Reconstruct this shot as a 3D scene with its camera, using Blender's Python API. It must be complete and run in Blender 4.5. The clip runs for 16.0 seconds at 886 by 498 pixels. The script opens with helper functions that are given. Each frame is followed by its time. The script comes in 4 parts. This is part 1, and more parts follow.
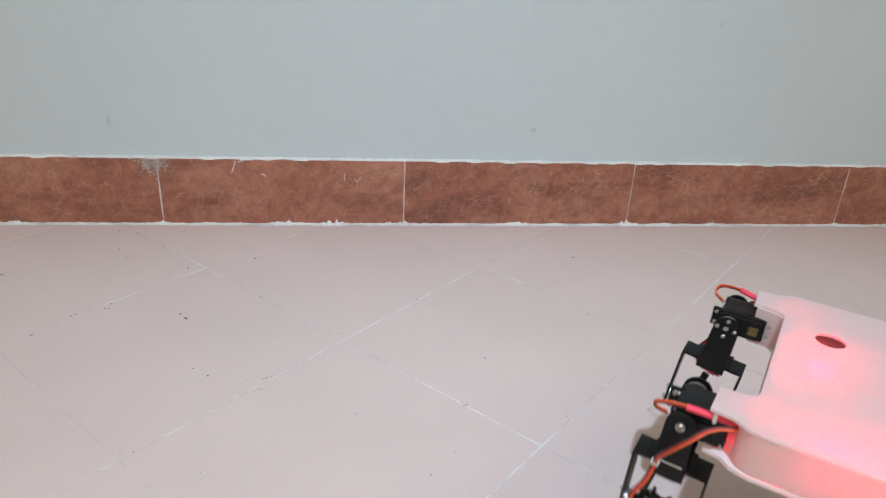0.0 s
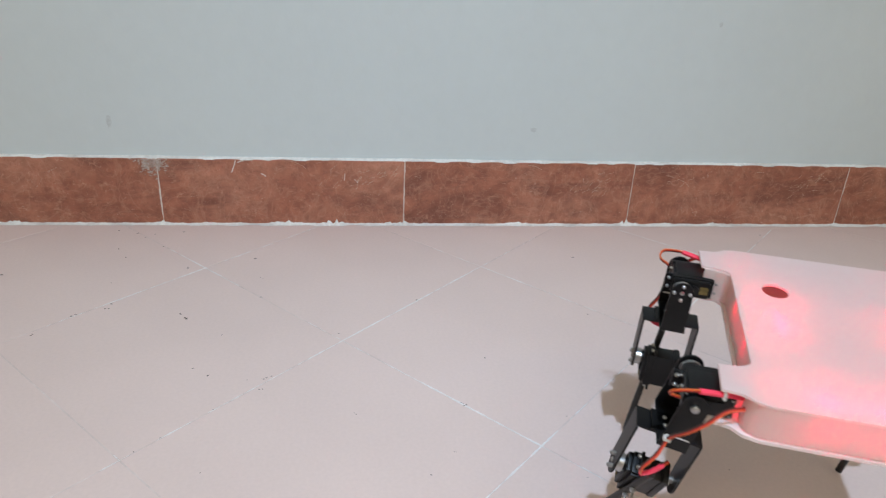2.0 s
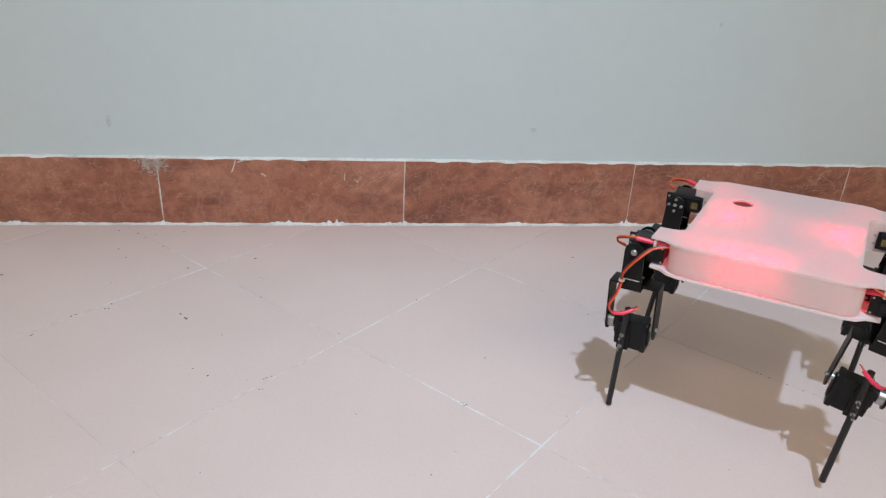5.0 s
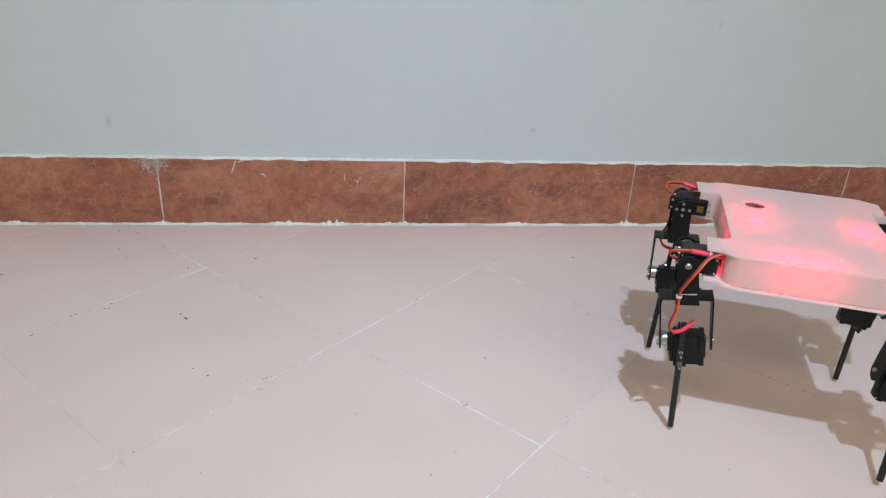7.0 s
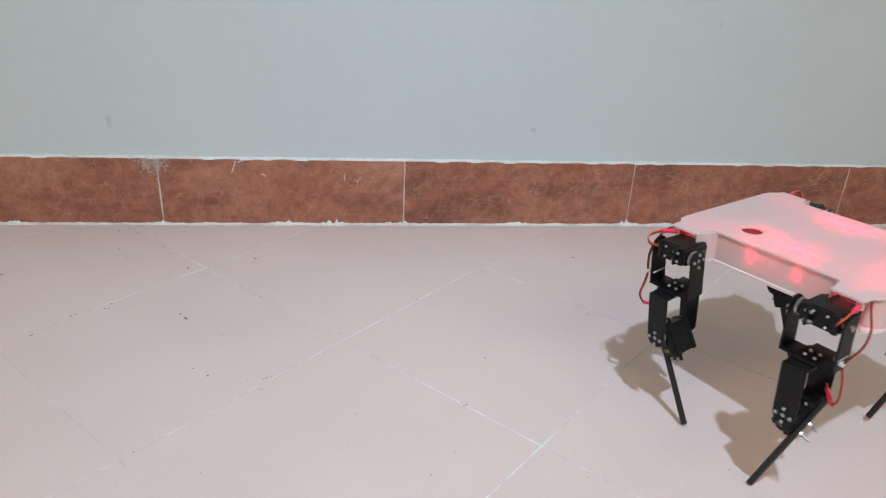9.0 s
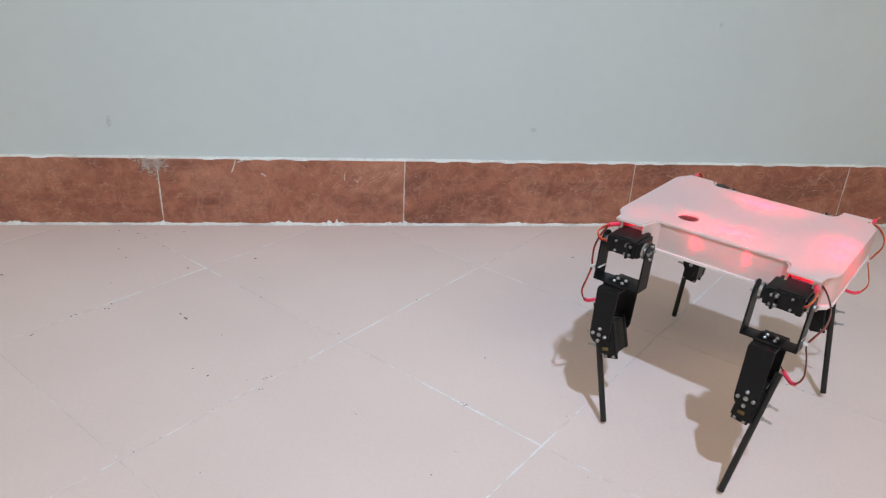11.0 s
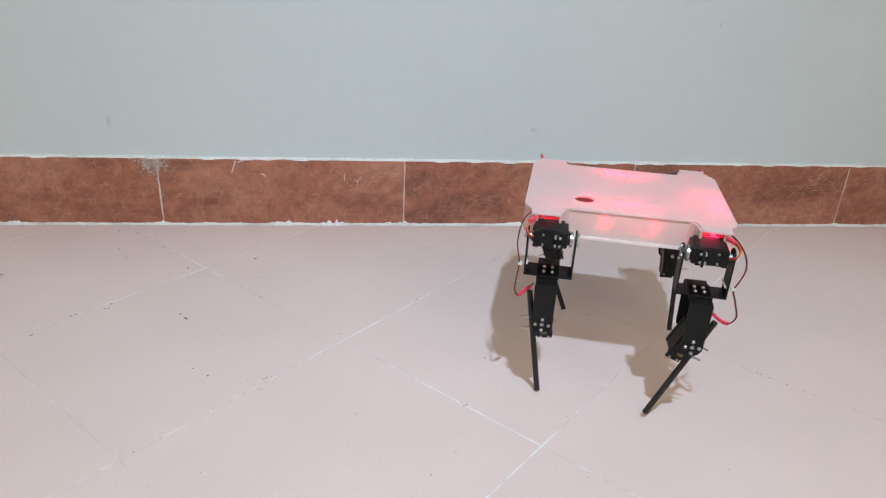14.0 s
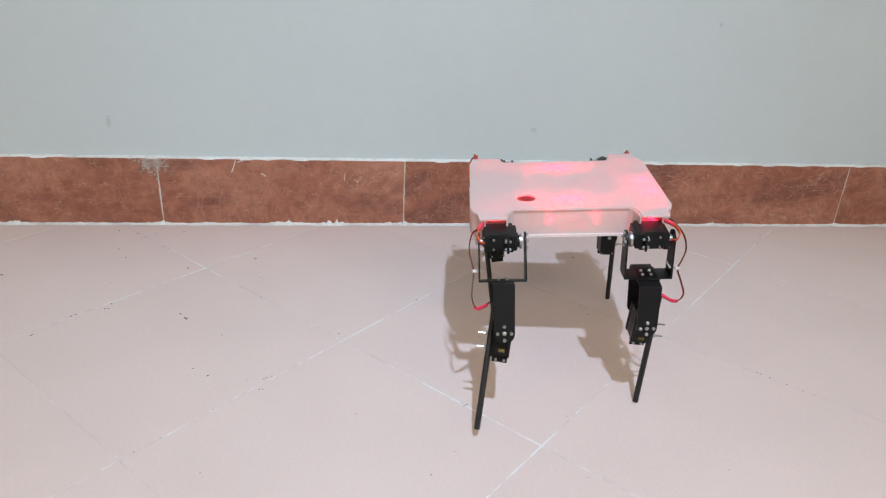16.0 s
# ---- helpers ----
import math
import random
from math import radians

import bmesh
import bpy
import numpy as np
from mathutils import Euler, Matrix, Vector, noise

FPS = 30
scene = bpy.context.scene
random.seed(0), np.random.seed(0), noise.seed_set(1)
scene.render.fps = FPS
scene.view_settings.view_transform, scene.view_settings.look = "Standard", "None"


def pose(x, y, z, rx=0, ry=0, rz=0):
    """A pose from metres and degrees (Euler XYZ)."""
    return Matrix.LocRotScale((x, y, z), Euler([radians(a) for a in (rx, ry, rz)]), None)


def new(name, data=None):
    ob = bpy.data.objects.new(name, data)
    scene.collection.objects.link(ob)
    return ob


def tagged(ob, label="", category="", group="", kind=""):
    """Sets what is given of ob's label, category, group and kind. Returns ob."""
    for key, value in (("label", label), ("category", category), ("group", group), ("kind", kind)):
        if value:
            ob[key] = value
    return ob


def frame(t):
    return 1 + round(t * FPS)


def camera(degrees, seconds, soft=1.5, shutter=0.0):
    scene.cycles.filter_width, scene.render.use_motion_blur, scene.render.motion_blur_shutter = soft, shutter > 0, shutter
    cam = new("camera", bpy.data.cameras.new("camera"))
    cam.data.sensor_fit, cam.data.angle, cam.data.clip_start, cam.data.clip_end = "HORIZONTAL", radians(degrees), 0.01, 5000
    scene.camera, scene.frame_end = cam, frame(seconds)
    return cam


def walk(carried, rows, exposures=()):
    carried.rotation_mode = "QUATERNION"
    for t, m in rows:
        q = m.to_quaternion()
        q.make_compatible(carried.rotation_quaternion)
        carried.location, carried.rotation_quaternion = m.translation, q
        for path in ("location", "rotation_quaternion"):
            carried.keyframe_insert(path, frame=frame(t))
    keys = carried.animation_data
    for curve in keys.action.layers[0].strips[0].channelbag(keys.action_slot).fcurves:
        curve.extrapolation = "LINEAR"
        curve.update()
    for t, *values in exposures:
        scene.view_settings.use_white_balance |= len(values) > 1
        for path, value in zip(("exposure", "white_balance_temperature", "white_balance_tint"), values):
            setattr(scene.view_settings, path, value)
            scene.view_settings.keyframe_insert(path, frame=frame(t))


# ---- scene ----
# The camera stands on a low stand, tilted down towards the wall.
cam = camera(64.08, 16.0, soft=1.3, shutter=0.25)
STAND = pose(0, 0, 0.5497, 90 - 24.80, 0, -7.065) @ pose(0, 0, 0, 0, 0, 2.882)
walk(cam, [(0, STAND), (16.0, STAND)], [(0, -0.10), (12.6, -0.09), (13.2, -0.03), (14.0, 0.01), (14.9, -0.03), (16.0, 0.04)])

# Plan
TILE = 0.3333
WALL_Y = 1.305                        # the skirting stands 9 mm proud of it
ROOM = (-2.6, 3.0, -2.6, WALL_Y)      # x0, x1, y0, y1
CEILING = 2.75
BOARD_X0, BOARD_W, BOARD_H, BOARD_T = -0.379, 0.4578, 0.1306, 0.009

# Light: one cool narrow-beamed ceiling lamp a little behind the camera, three added warm fill lamps round the room;
# pale walls bounce it.
world = bpy.data.worlds.new("world")
world.use_nodes = True
world.node_tree.nodes["Background"].inputs[0].default_value = (0.8, 0.9, 1.0, 1)
world.node_tree.nodes["Background"].inputs[1].default_value = 0.05
scene.world = world


def area(name, m, sx, sy, watts, colour, spread=180):
    d = bpy.data.lights.new(name, "AREA")
    d.spread = radians(spread)
    d.shape, d.size, d.size_y, d.energy, d.color = "RECTANGLE", sx, sy, watts, colour
    ob = new(name, d)
    ob.matrix_world = m
    return ob


# Spread is narrowed so that brightness falls off towards the view's sides.
area("ceiling_bulb", pose(0.20, -0.38, 2.15, 28, 3), 0.055, 0.055, 11.0, (0.595, 0.77, 1.0), 88)
# Unseen lamps added as warm fill, to lighten the robot's shadow.
for place in ((-1.6, -1.3), (1.9, -1.4), (0.2, -2.1)):
    area("fill_lamp", pose(place[0], place[1], 2.70), 1.8, 0.6, 23.5, (1.0, 0.845, 0.59))



# ---- materials ----
def material(name, colour, rough=0.5, metal=0.0, grain=0.0, scale=60.0, stain=0.0, stain_scale=6.0, bump=0.0, bump_scale=300.0, edge=(0.45, 0.7),
             vary=0.0, tint=None, spec=0.5):
    """A surface with a fine grain, wide stains, a relief and a difference from piece to piece."""
    m = bpy.data.materials.new(name)
    m.use_nodes = True
    nt = m.node_tree
    b = nt.nodes["Principled BSDF"]
    b.inputs["Roughness"].default_value, b.inputs["Metallic"].default_value = rough, metal
    b.inputs["Specular IOR Level"].default_value = spec
    at = nt.nodes.new("ShaderNodeTexCoord").outputs["Object"]
    out = None
    rgb = nt.nodes.new("ShaderNodeRGB")
    rgb.outputs[0].default_value = (*colour, 1)
    out = rgb.outputs[0]

    def noise_tex(s, detail=4.0):
        n = nt.nodes.new("ShaderNodeTexNoise")
        n.inputs["Scale"].default_value, n.inputs["Detail"].default_value = s, detail
        nt.links.new(at, n.inputs["Vector"])
        return n.outputs["Fac"]

    def shift(colour_in, fac, amount, other=None):
        if other is None:
            hsv = nt.nodes.new("ShaderNodeHueSaturation")
            r = nt.nodes.new("ShaderNodeMapRange")
            r.inputs["From Min"].default_value, r.inputs["From Max"].default_value = 0.25, 0.75
            r.inputs["To Min"].default_value, r.inputs["To Max"].default_value = 1 - amount, 1 + amount
            nt.links.new(fac, r.inputs["Value"])
            nt.links.new(r.outputs[0], hsv.inputs["Value"])
            nt.links.new(colour_in, hsv.inputs["Color"])
            return hsv.outputs[0]
        r = nt.nodes.new("ShaderNodeMapRange")
        r.inputs["From Min"].default_value, r.inputs["From Max"].default_value = edge
        r.inputs["To Max"].default_value = amount
        nt.links.new(fac, r.inputs["Value"])
        mix = nt.nodes.new("ShaderNodeMix")
        mix.data_type = "RGBA"
        nt.links.new(r.outputs[0], mix.inputs["Factor"])
        nt.links.new(colour_in, mix.inputs[6])
        mix.inputs[7].default_value = (*other, 1)
        return mix.outputs[2]

    if stain:
        out = shift(out, noise_tex(stain_scale), stain, tint)
    if grain:
        out = shift(out, noise_tex(scale, 8.0), grain)
    if vary:
        info = nt.nodes.new("ShaderNodeObjectInfo")
        hsv = nt.nodes.new("ShaderNodeHueSaturation")
        r = nt.nodes.new("ShaderNodeMapRange")
        r.inputs["To Min"].default_value, r.inputs["To Max"].default_value = 1 - vary, 1 + vary
        nt.links.new(info.outputs["Random"], r.inputs["Value"])
        nt.links.new(r.outputs[0], hsv.inputs["Value"])
        nt.links.new(out, hsv.inputs["Color"])
        out = hsv.outputs[0]
    nt.links.new(out, b.inputs["Base Color"])
    if bump:
        bp = nt.nodes.new("ShaderNodeBump")
        bp.inputs["Strength"].default_value, bp.inputs["Distance"].default_value = bump, 0.002
        nt.links.new(noise_tex(bump_scale, 6.0), bp.inputs["Height"])
        nt.links.new(bp.outputs[0], b.inputs["Normal"])
    return m


def glowing(name, colour, strength):
    m = bpy.data.materials.new(name)
    m.use_nodes = True
    b = m.node_tree.nodes["Principled BSDF"]
    b.inputs["Base Color"].default_value = (*colour, 1)
    b.inputs["Emission Color"].default_value = (*colour, 1)
    b.inputs["Emission Strength"].default_value = strength
    return m


def foam(name, colour, share):
    """Thin white sheet that lets part of the light behind it through."""
    m = material(name, colour, 0.6, grain=0.02, scale=90, stain=0.02, stain_scale=15, bump=0.05, bump_scale=200)
    nt = m.node_tree
    tr = nt.nodes.new("ShaderNodeBsdfTranslucent")
    tr.inputs["Color"].default_value = (0.95, 0.80, 0.78, 1)
    mix = nt.nodes.new("ShaderNodeMixShader")
    mix.inputs[0].default_value = share
    nt.links.new(nt.nodes["Principled BSDF"].outputs[0], mix.inputs[1])
    nt.links.new(tr.outputs[0], mix.inputs[2])
    nt.links.new(mix.outputs[0], nt.nodes["Material Output"].inputs["Surface"])
    return m


def terracotta(name):
    """Rust-brown glazed tile with cloudy patches, pale streaks and scuffs."""
    m = material(name, (0.305, 0.112, 0.070), 0.55, stain=0.85, stain_scale=9, tint=(0.42, 0.190, 0.128), grain=0.26, scale=45,
                 bump=0.25, bump_scale=120, vary=0.035)
    nt = m.node_tree
    b = nt.nodes["Principled BSDF"]
    base = b.inputs["Base Color"].links[0].from_socket
    # each tile cuts its clouding from another place
    coord = nt.nodes.new("ShaderNodeTexCoord").outputs["Object"]
    info = nt.nodes.new("ShaderNodeObjectInfo")
    far = nt.nodes.new("ShaderNodeMath")
    far.operation = "MULTIPLY"
    far.inputs[1].default_value = 23.0
    nt.links.new(info.outputs["Random"], far.inputs[0])
    add = nt.nodes.new("ShaderNodeVectorMath")
    nt.links.new(coord, add.inputs[0])
    nt.links.new(far.outputs[0], add.inputs[1])
    at = add.outputs[0]
    for n in nt.nodes:
        if n.bl_idname == "ShaderNodeTexNoise":
            nt.links.new(at, n.inputs["Vector"])

    def layer(colour_in, kind, scale, low, high, amount, other, stretch=(1, 1, 1), warp=0.0):
        mp = nt.nodes.new("ShaderNodeMapping")
        mp.inputs["Scale"].default_value = stretch
        nt.links.new(at, mp.inputs["Vector"])
        n = nt.nodes.new("ShaderNodeTexNoise")
        n.noise_type = kind
        n.inputs["Scale"].default_value, n.inputs["Detail"].default_value, n.inputs["Roughness"].default_value = scale, 9, 0.66
        n.inputs["Distortion"].default_value = warp
        nt.links.new(mp.outputs[0], n.inputs["Vector"])
        r = nt.nodes.new("ShaderNodeMapRange")
        r.inputs["From Min"].default_value, r.inputs["From Max"].default_value, r.inputs["To Max"].default_value = low, high, amount
        nt.links.new(n.outputs["Fac"], r.inputs["Value"])
        mix = nt.nodes.new("ShaderNodeMix")
        mix.data_type = "RGBA"
        nt.links.new(r.outputs[0], mix.inputs["Factor"])
        nt.links.new(colour_in, mix.inputs[6])
        mix.inputs[7].default_value = (*other, 1)
        return mix.outputs[2]

    out = layer(base, "FBM", 9, 0.49, 0.66, 0.80, (0.155, 0.055, 0.037), (0.6, 1, 1.7), 0.8)
    out = layer(out, "FBM", 60, 0.52, 0.72, 0.6, (0.20, 0.070, 0.044), (1, 1, 1), 1.5)
    out = layer(out, "FBM", 30, 0.57, 0.72, 0.62, (0.55, 0.30, 0.21), (1, 1, 1.3), 2.5)
    out = layer(out, "FBM", 95, 0.62, 0.74, 0.6, (0.62, 0.45, 0.36), (1, 1, 1), 1.0)
    out = layer(out, "FBM", 170, 0.56, 0.70, 0.5, (0.16, 0.055, 0.038), (1, 1, 1), 0.5)
    out = layer(out, "FBM", 210, 0.64, 0.74, 0.55, (0.60, 0.40, 0.31), (1, 1, 1), 0.5)
    # fine pale veins: thin bands round the middle of a warped noise
    for scale, width, amount in ((13, 0.026, 0.24), (29, 0.022, 0.16)):
        n = nt.nodes.new("ShaderNodeTexNoise")
        n.inputs["Scale"].default_value, n.inputs["Detail"].default_value, n.inputs["Distortion"].default_value = scale, 5, 1.8
        nt.links.new(at, n.inputs["Vector"])
        off = nt.nodes.new("ShaderNodeMath")
        off.operation = "SUBTRACT"
        off.inputs[1].default_value = 0.5
        nt.links.new(n.outputs["Fac"], off.inputs[0])
        size = nt.nodes.new("ShaderNodeMath")
        size.operation = "ABSOLUTE"
        nt.links.new(off.outputs[0], size.inputs[0])
        r = nt.nodes.new("ShaderNodeMapRange")
        r.inputs["From Min"].default_value, r.inputs["From Max"].default_value = 0.0, width
        r.inputs["To Min"].default_value, r.inputs["To Max"].default_value = amount, 0.0
        nt.links.new(size.outputs[0], r.inputs["Value"])
        mix = nt.nodes.new("ShaderNodeMix")
        mix.data_type = "RGBA"
        nt.links.new(r.outputs[0], mix.inputs["Factor"])
        nt.links.new(out, mix.inputs[6])
        mix.inputs[7].default_value = (0.52, 0.29, 0.21, 1)
        out = mix.outputs[2]
    nt.links.new(out, b.inputs["Base Color"])
    return m


M_WALL = material("wall_paint", (0.532, 0.596, 0.624), 0.6, stain=0.025, stain_scale=2.5, grain=0.012, scale=40, bump=0.12, bump_scale=90)
M_CEIL = material("ceiling_paint", (0.80, 0.80, 0.78), 0.8, stain=0.02, grain=0.02)
M_TILE = material("beige_tile", (0.644, 0.527, 0.502), 0.42, stain=0.035, stain_scale=5, grain=0.03, scale=220, bump=0.03, bump_scale=30, vary=0.012, spec=0.35)
M_BED = material("worn_grout", (0.585, 0.495, 0.475), 0.85, stain=0.6, stain_scale=14, edge=(0.42, 0.62), tint=(0.66, 0.575, 0.56), grain=0.12, scale=70, bump=0.3)
M_GROUT = material("pale_grout", (0.71, 0.70, 0.705), 0.85, stain=0.5, stain_scale=40, edge=(0.45, 0.65), tint=(0.66, 0.60, 0.585), grain=0.12, scale=160, bump=0.3)
M_CAULK = material("white_filler", (0.70, 0.71, 0.71), 0.75, stain=0.8, stain_scale=22, tint=(0.50, 0.49, 0.48), grain=0.12, scale=160, bump=0.5, bump_scale=220)
M_JOINT = material("dusty_filler", (0.60, 0.53, 0.49), 0.8, stain=0.7, stain_scale=25, tint=(0.44, 0.33, 0.28), grain=0.15, scale=200, bump=0.4)
M_SMEAR = material("grey_plaster", (0.42, 0.36, 0.33), 0.85, stain=0.8, stain_scale=90, tint=(0.29, 0.17, 0.13), grain=0.25, scale=260, bump=0.5)
M_BOARD = terracotta("rust_glazed_tile")
M_DIRT = material("dark_dirt", (0.05, 0.045, 0.05), 0.9, grain=0.4, scale=800)
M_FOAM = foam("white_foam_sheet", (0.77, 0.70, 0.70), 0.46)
# same foam as the cover; the upright sides' shade is put into this darker colour
M_PANEL_SHADE = foam("shaded_foam_panel", (0.70, 0.605, 0.59), 0.27)
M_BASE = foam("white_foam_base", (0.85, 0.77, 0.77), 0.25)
M_BLACK = material("black_anodised", (0.0049, 0.0052, 0.0060), 0.42, 0.0, spec=0.25, grain=0.25, scale=400, stain=0.2, stain_scale=30, bump=0.03)
M_SERVO = material("black_plastic", (0.0052, 0.0056, 0.0066), 0.40, spec=0.25, grain=0.2, scale=300, bump=0.06, bump_scale=700)
M_ROD = material("black_carbon_rod", (0.008, 0.0075, 0.0075), 0.5, grain=0.3, scale=500, bump=0.05)
M_STEEL = material("bright_steel", (0.43, 0.43, 0.43), 0.36, 1.0, grain=0.1, scale=500)
M_BRASS = material("gold_sticker", (0.20, 0.15, 0.05), 0.45, 0.4, stain=0.5, stain_scale=160, tint=(0.05, 0.04, 0.02))
M_RED = material("red_wire", (0.62, 0.028, 0.028), 0.45, grain=0.1)
M_ORANGE = material("orange_wire", (0.62, 0.12, 0.03), 0.45, grain=0.1)
M_BROWN = material("brown_wire", (0.075, 0.022, 0.016), 0.5, grain=0.1)
M_PINK = material("red_sleeve", (0.80, 0.045, 0.10), 0.4, grain=0.08)
M_TIE = material("white_nylon", (0.62, 0.61, 0.60), 0.4, grain=0.05)
M_LED = glowing("red_led", (1.0, 0.002, 0.085), 84.0)
M_LED_DIM = glowing("dim_red_led", (1.0, 0.003, 0.06), 60.0)
M_LED_MID = glowing("mid_red_led", (1.0, 0.002, 0.03), 17.0)


# ---- mesh helpers ----
def finish(bm, name, mat, smooth=False):
    bmesh.ops.recalc_face_normals(bm, faces=bm.faces)
    me = bpy.data.meshes.new(name)
    bm.to_mesh(me)
    bm.free()
    me.materials.append(mat)
    if smooth:
        for p in me.polygons:
            p.use_smooth = True
        me.set_sharp_from_angle(angle=radians(35))
    return me


def part(name, bm, mat, parent, label="", smooth=True):
    ob = new(name, finish(bm, name, mat, smooth))
    ob.parent = parent
    if label:
        tagged(ob, label)
    return ob


def box(bm, lo, hi, bevel=0.0, m=None):
    made = bmesh.ops.create_cube(bm, size=1)["verts"]
    for v in made:
        v.co = Vector([lo[i] + (v.co[i] + 0.5) * (hi[i] - lo[i]) for i in range(3)])
    if bevel:
        edges = list({e for v in made for e in v.link_edges})
        out = bmesh.ops.bevel(bm, geom=edges, offset=bevel, segments=2, affect="EDGES", profile=0.7)
        made = list({v for f in out["faces"] for v in f.verts} | {v for v in made if v.is_valid})
    if m is not None:
        bmesh.ops.transform(bm, matrix=m, verts=[v for v in made if v.is_valid])
    return made


def rod(bm, a, b, r, n=12, r2=None):
    a, b = Vector(a), Vector(b)
    made = bmesh.ops.create_cone(bm, cap_ends=True, segments=n, radius1=r, radius2=r if r2 is None else r2, depth=(b - a).length)["verts"]
    bmesh.ops.transform(bm, matrix=Matrix.Translation((a + b) / 2) @ (b - a).to_track_quat("Z", "Y").to_matrix().to_4x4(), verts=made)


def sheet(bm, loops, z0, z1):
    """A flat sheet between two heights; the first loop is its outline, the others are holes."""
    edges = []
    for loop in loops:
        vs = [bm.verts.new((x, y, z0)) for x, y in loop]
        edges += [bm.edges.new((vs[i - 1], vs[i])) for i in range(len(vs))]
    got = bmesh.ops.triangle_fill(bm, edges=edges, use_beauty=True)
    faces = [f for f in got["geom"] if isinstance(f, bmesh.types.BMFace)]
    up = bmesh.ops.extrude_face_region(bm, geom=faces)
    for v in up["geom"]:
        if isinstance(v, bmesh.types.BMVert):
            v.co.z = z1


def strip(bm, line, z0, z1, thick):
    """A standing sheet that follows a line on the plan."""
    n = len(line)
    rows = []
    for i, (x, y) in enumerate(line):
        a, b = line[max(i - 1, 0)], line[min(i + 1, n - 1)]
        d = Vector((b[0] - a[0], b[1] - a[1], 0)).normalized()
        s = Vector((-d.y, d.x, 0)) * thick / 2
        p = Vector((x, y, 0))
        rows.append([bm.verts.new(p + s + Vector((0, 0, z0))), bm.verts.new(p + s + Vector((0, 0, z1))),
                     bm.verts.new(p - s + Vector((0, 0, z1))), bm.verts.new(p - s + Vector((0, 0, z0)))])
    for a, b in zip(rows, rows[1:]):
        for k in range(4):
            bm.faces.new((a[k], a[(k + 1) % 4], b[(k + 1) % 4], b[k]))
    bm.faces.new(rows[0])
    bm.faces.new(rows[-1])


def smooth_line(pts, n=8):
    """A Catmull-Rom line through points."""
    pts = [Vector(p) for p in pts]
    ext = [2 * pts[0] - pts[1]] + pts + [2 * pts[-1] - pts[-2]]
    out = []
    for i in range(1, len(ext) - 2):
        p0, p1, p2, p3 = ext[i - 1:i + 3]
        for k in range(n):
            t = k / n
            out.append(0.5 * (2 * p1 + (p2 - p0) * t + (2 * p0 - 5 * p1 + 4 * p2 - p3) * t * t + (3 * p1 - p0 - 3 * p2 + p3) * t ** 3))
    return out + [pts[-1]]


def tube(bm, line, r, n=6):
    prev = None
    side = Vector((0.3, 0.5, 0.8)).normalized()
    for i, p in enumerate(line):
        d = (line[min(i + 1, len(line) - 1)] - line[max(i - 1, 0)]).normalized()
        u = (side - d * side.dot(d)).normalized()
        w = d.cross(u)
        ring = [bm.verts.new(p + (u * math.cos(k * math.tau / n) + w * math.sin(k * math.tau / n)) * r) for k in range(n)]
        if prev:
            for k in range(n):
                bm.faces.new((prev[k], prev[(k + 1) % n], ring[(k + 1) % n], ring[k]))
        else:
            bm.faces.new(ring)
        prev, side = ring, u
    bm.faces.new(prev)


# ---- room ----
def slab(name, lo, hi, mat, label, category):
    bm = bmesh.new()
    box(bm, lo, hi)
    return tagged(new(name, finish(bm, name, mat)), label, category, kind="structure")


X0, X1, Y0, Y1 = ROOM
slab("wall_north", (X0 - 0.2, Y1, -0.05), (X1 + 0.2, Y1 + 0.2, CEILING), M_WALL, "pale blue-grey painted plaster wall above tiled skirting", "wall")
slab("wall_south", (X0 - 0.2, Y0 - 0.2, -0.05), (X1 + 0.2, Y0, CEILING), M_WALL, "plain pale painted plaster wall", "wall")
slab("wall_west", (X0 - 0.2, Y0, -0.05), (X0, Y1, CEILING), M_WALL, "plain pale painted plaster wall", "wall")
slab("wall_east", (X1, Y0, -0.05), (X1 + 0.2, Y1, CEILING), M_WALL, "plain pale painted plaster wall", "wall")
slab("ceiling", (X0 - 0.2, Y0 - 0.2, CEILING), (X1 + 0.2, Y1 + 0.2, CEILING + 0.15), M_CEIL, "plain white painted ceiling", "ceiling")
floor = slab("floor", (X0 - 0.2, Y0 - 0.2, -0.05), (X1 + 0.2, Y1 + 0.2, -0.0003), M_BED, "floor of large beige ceramic tiles laid diagonally, thin pale joints", "floor")


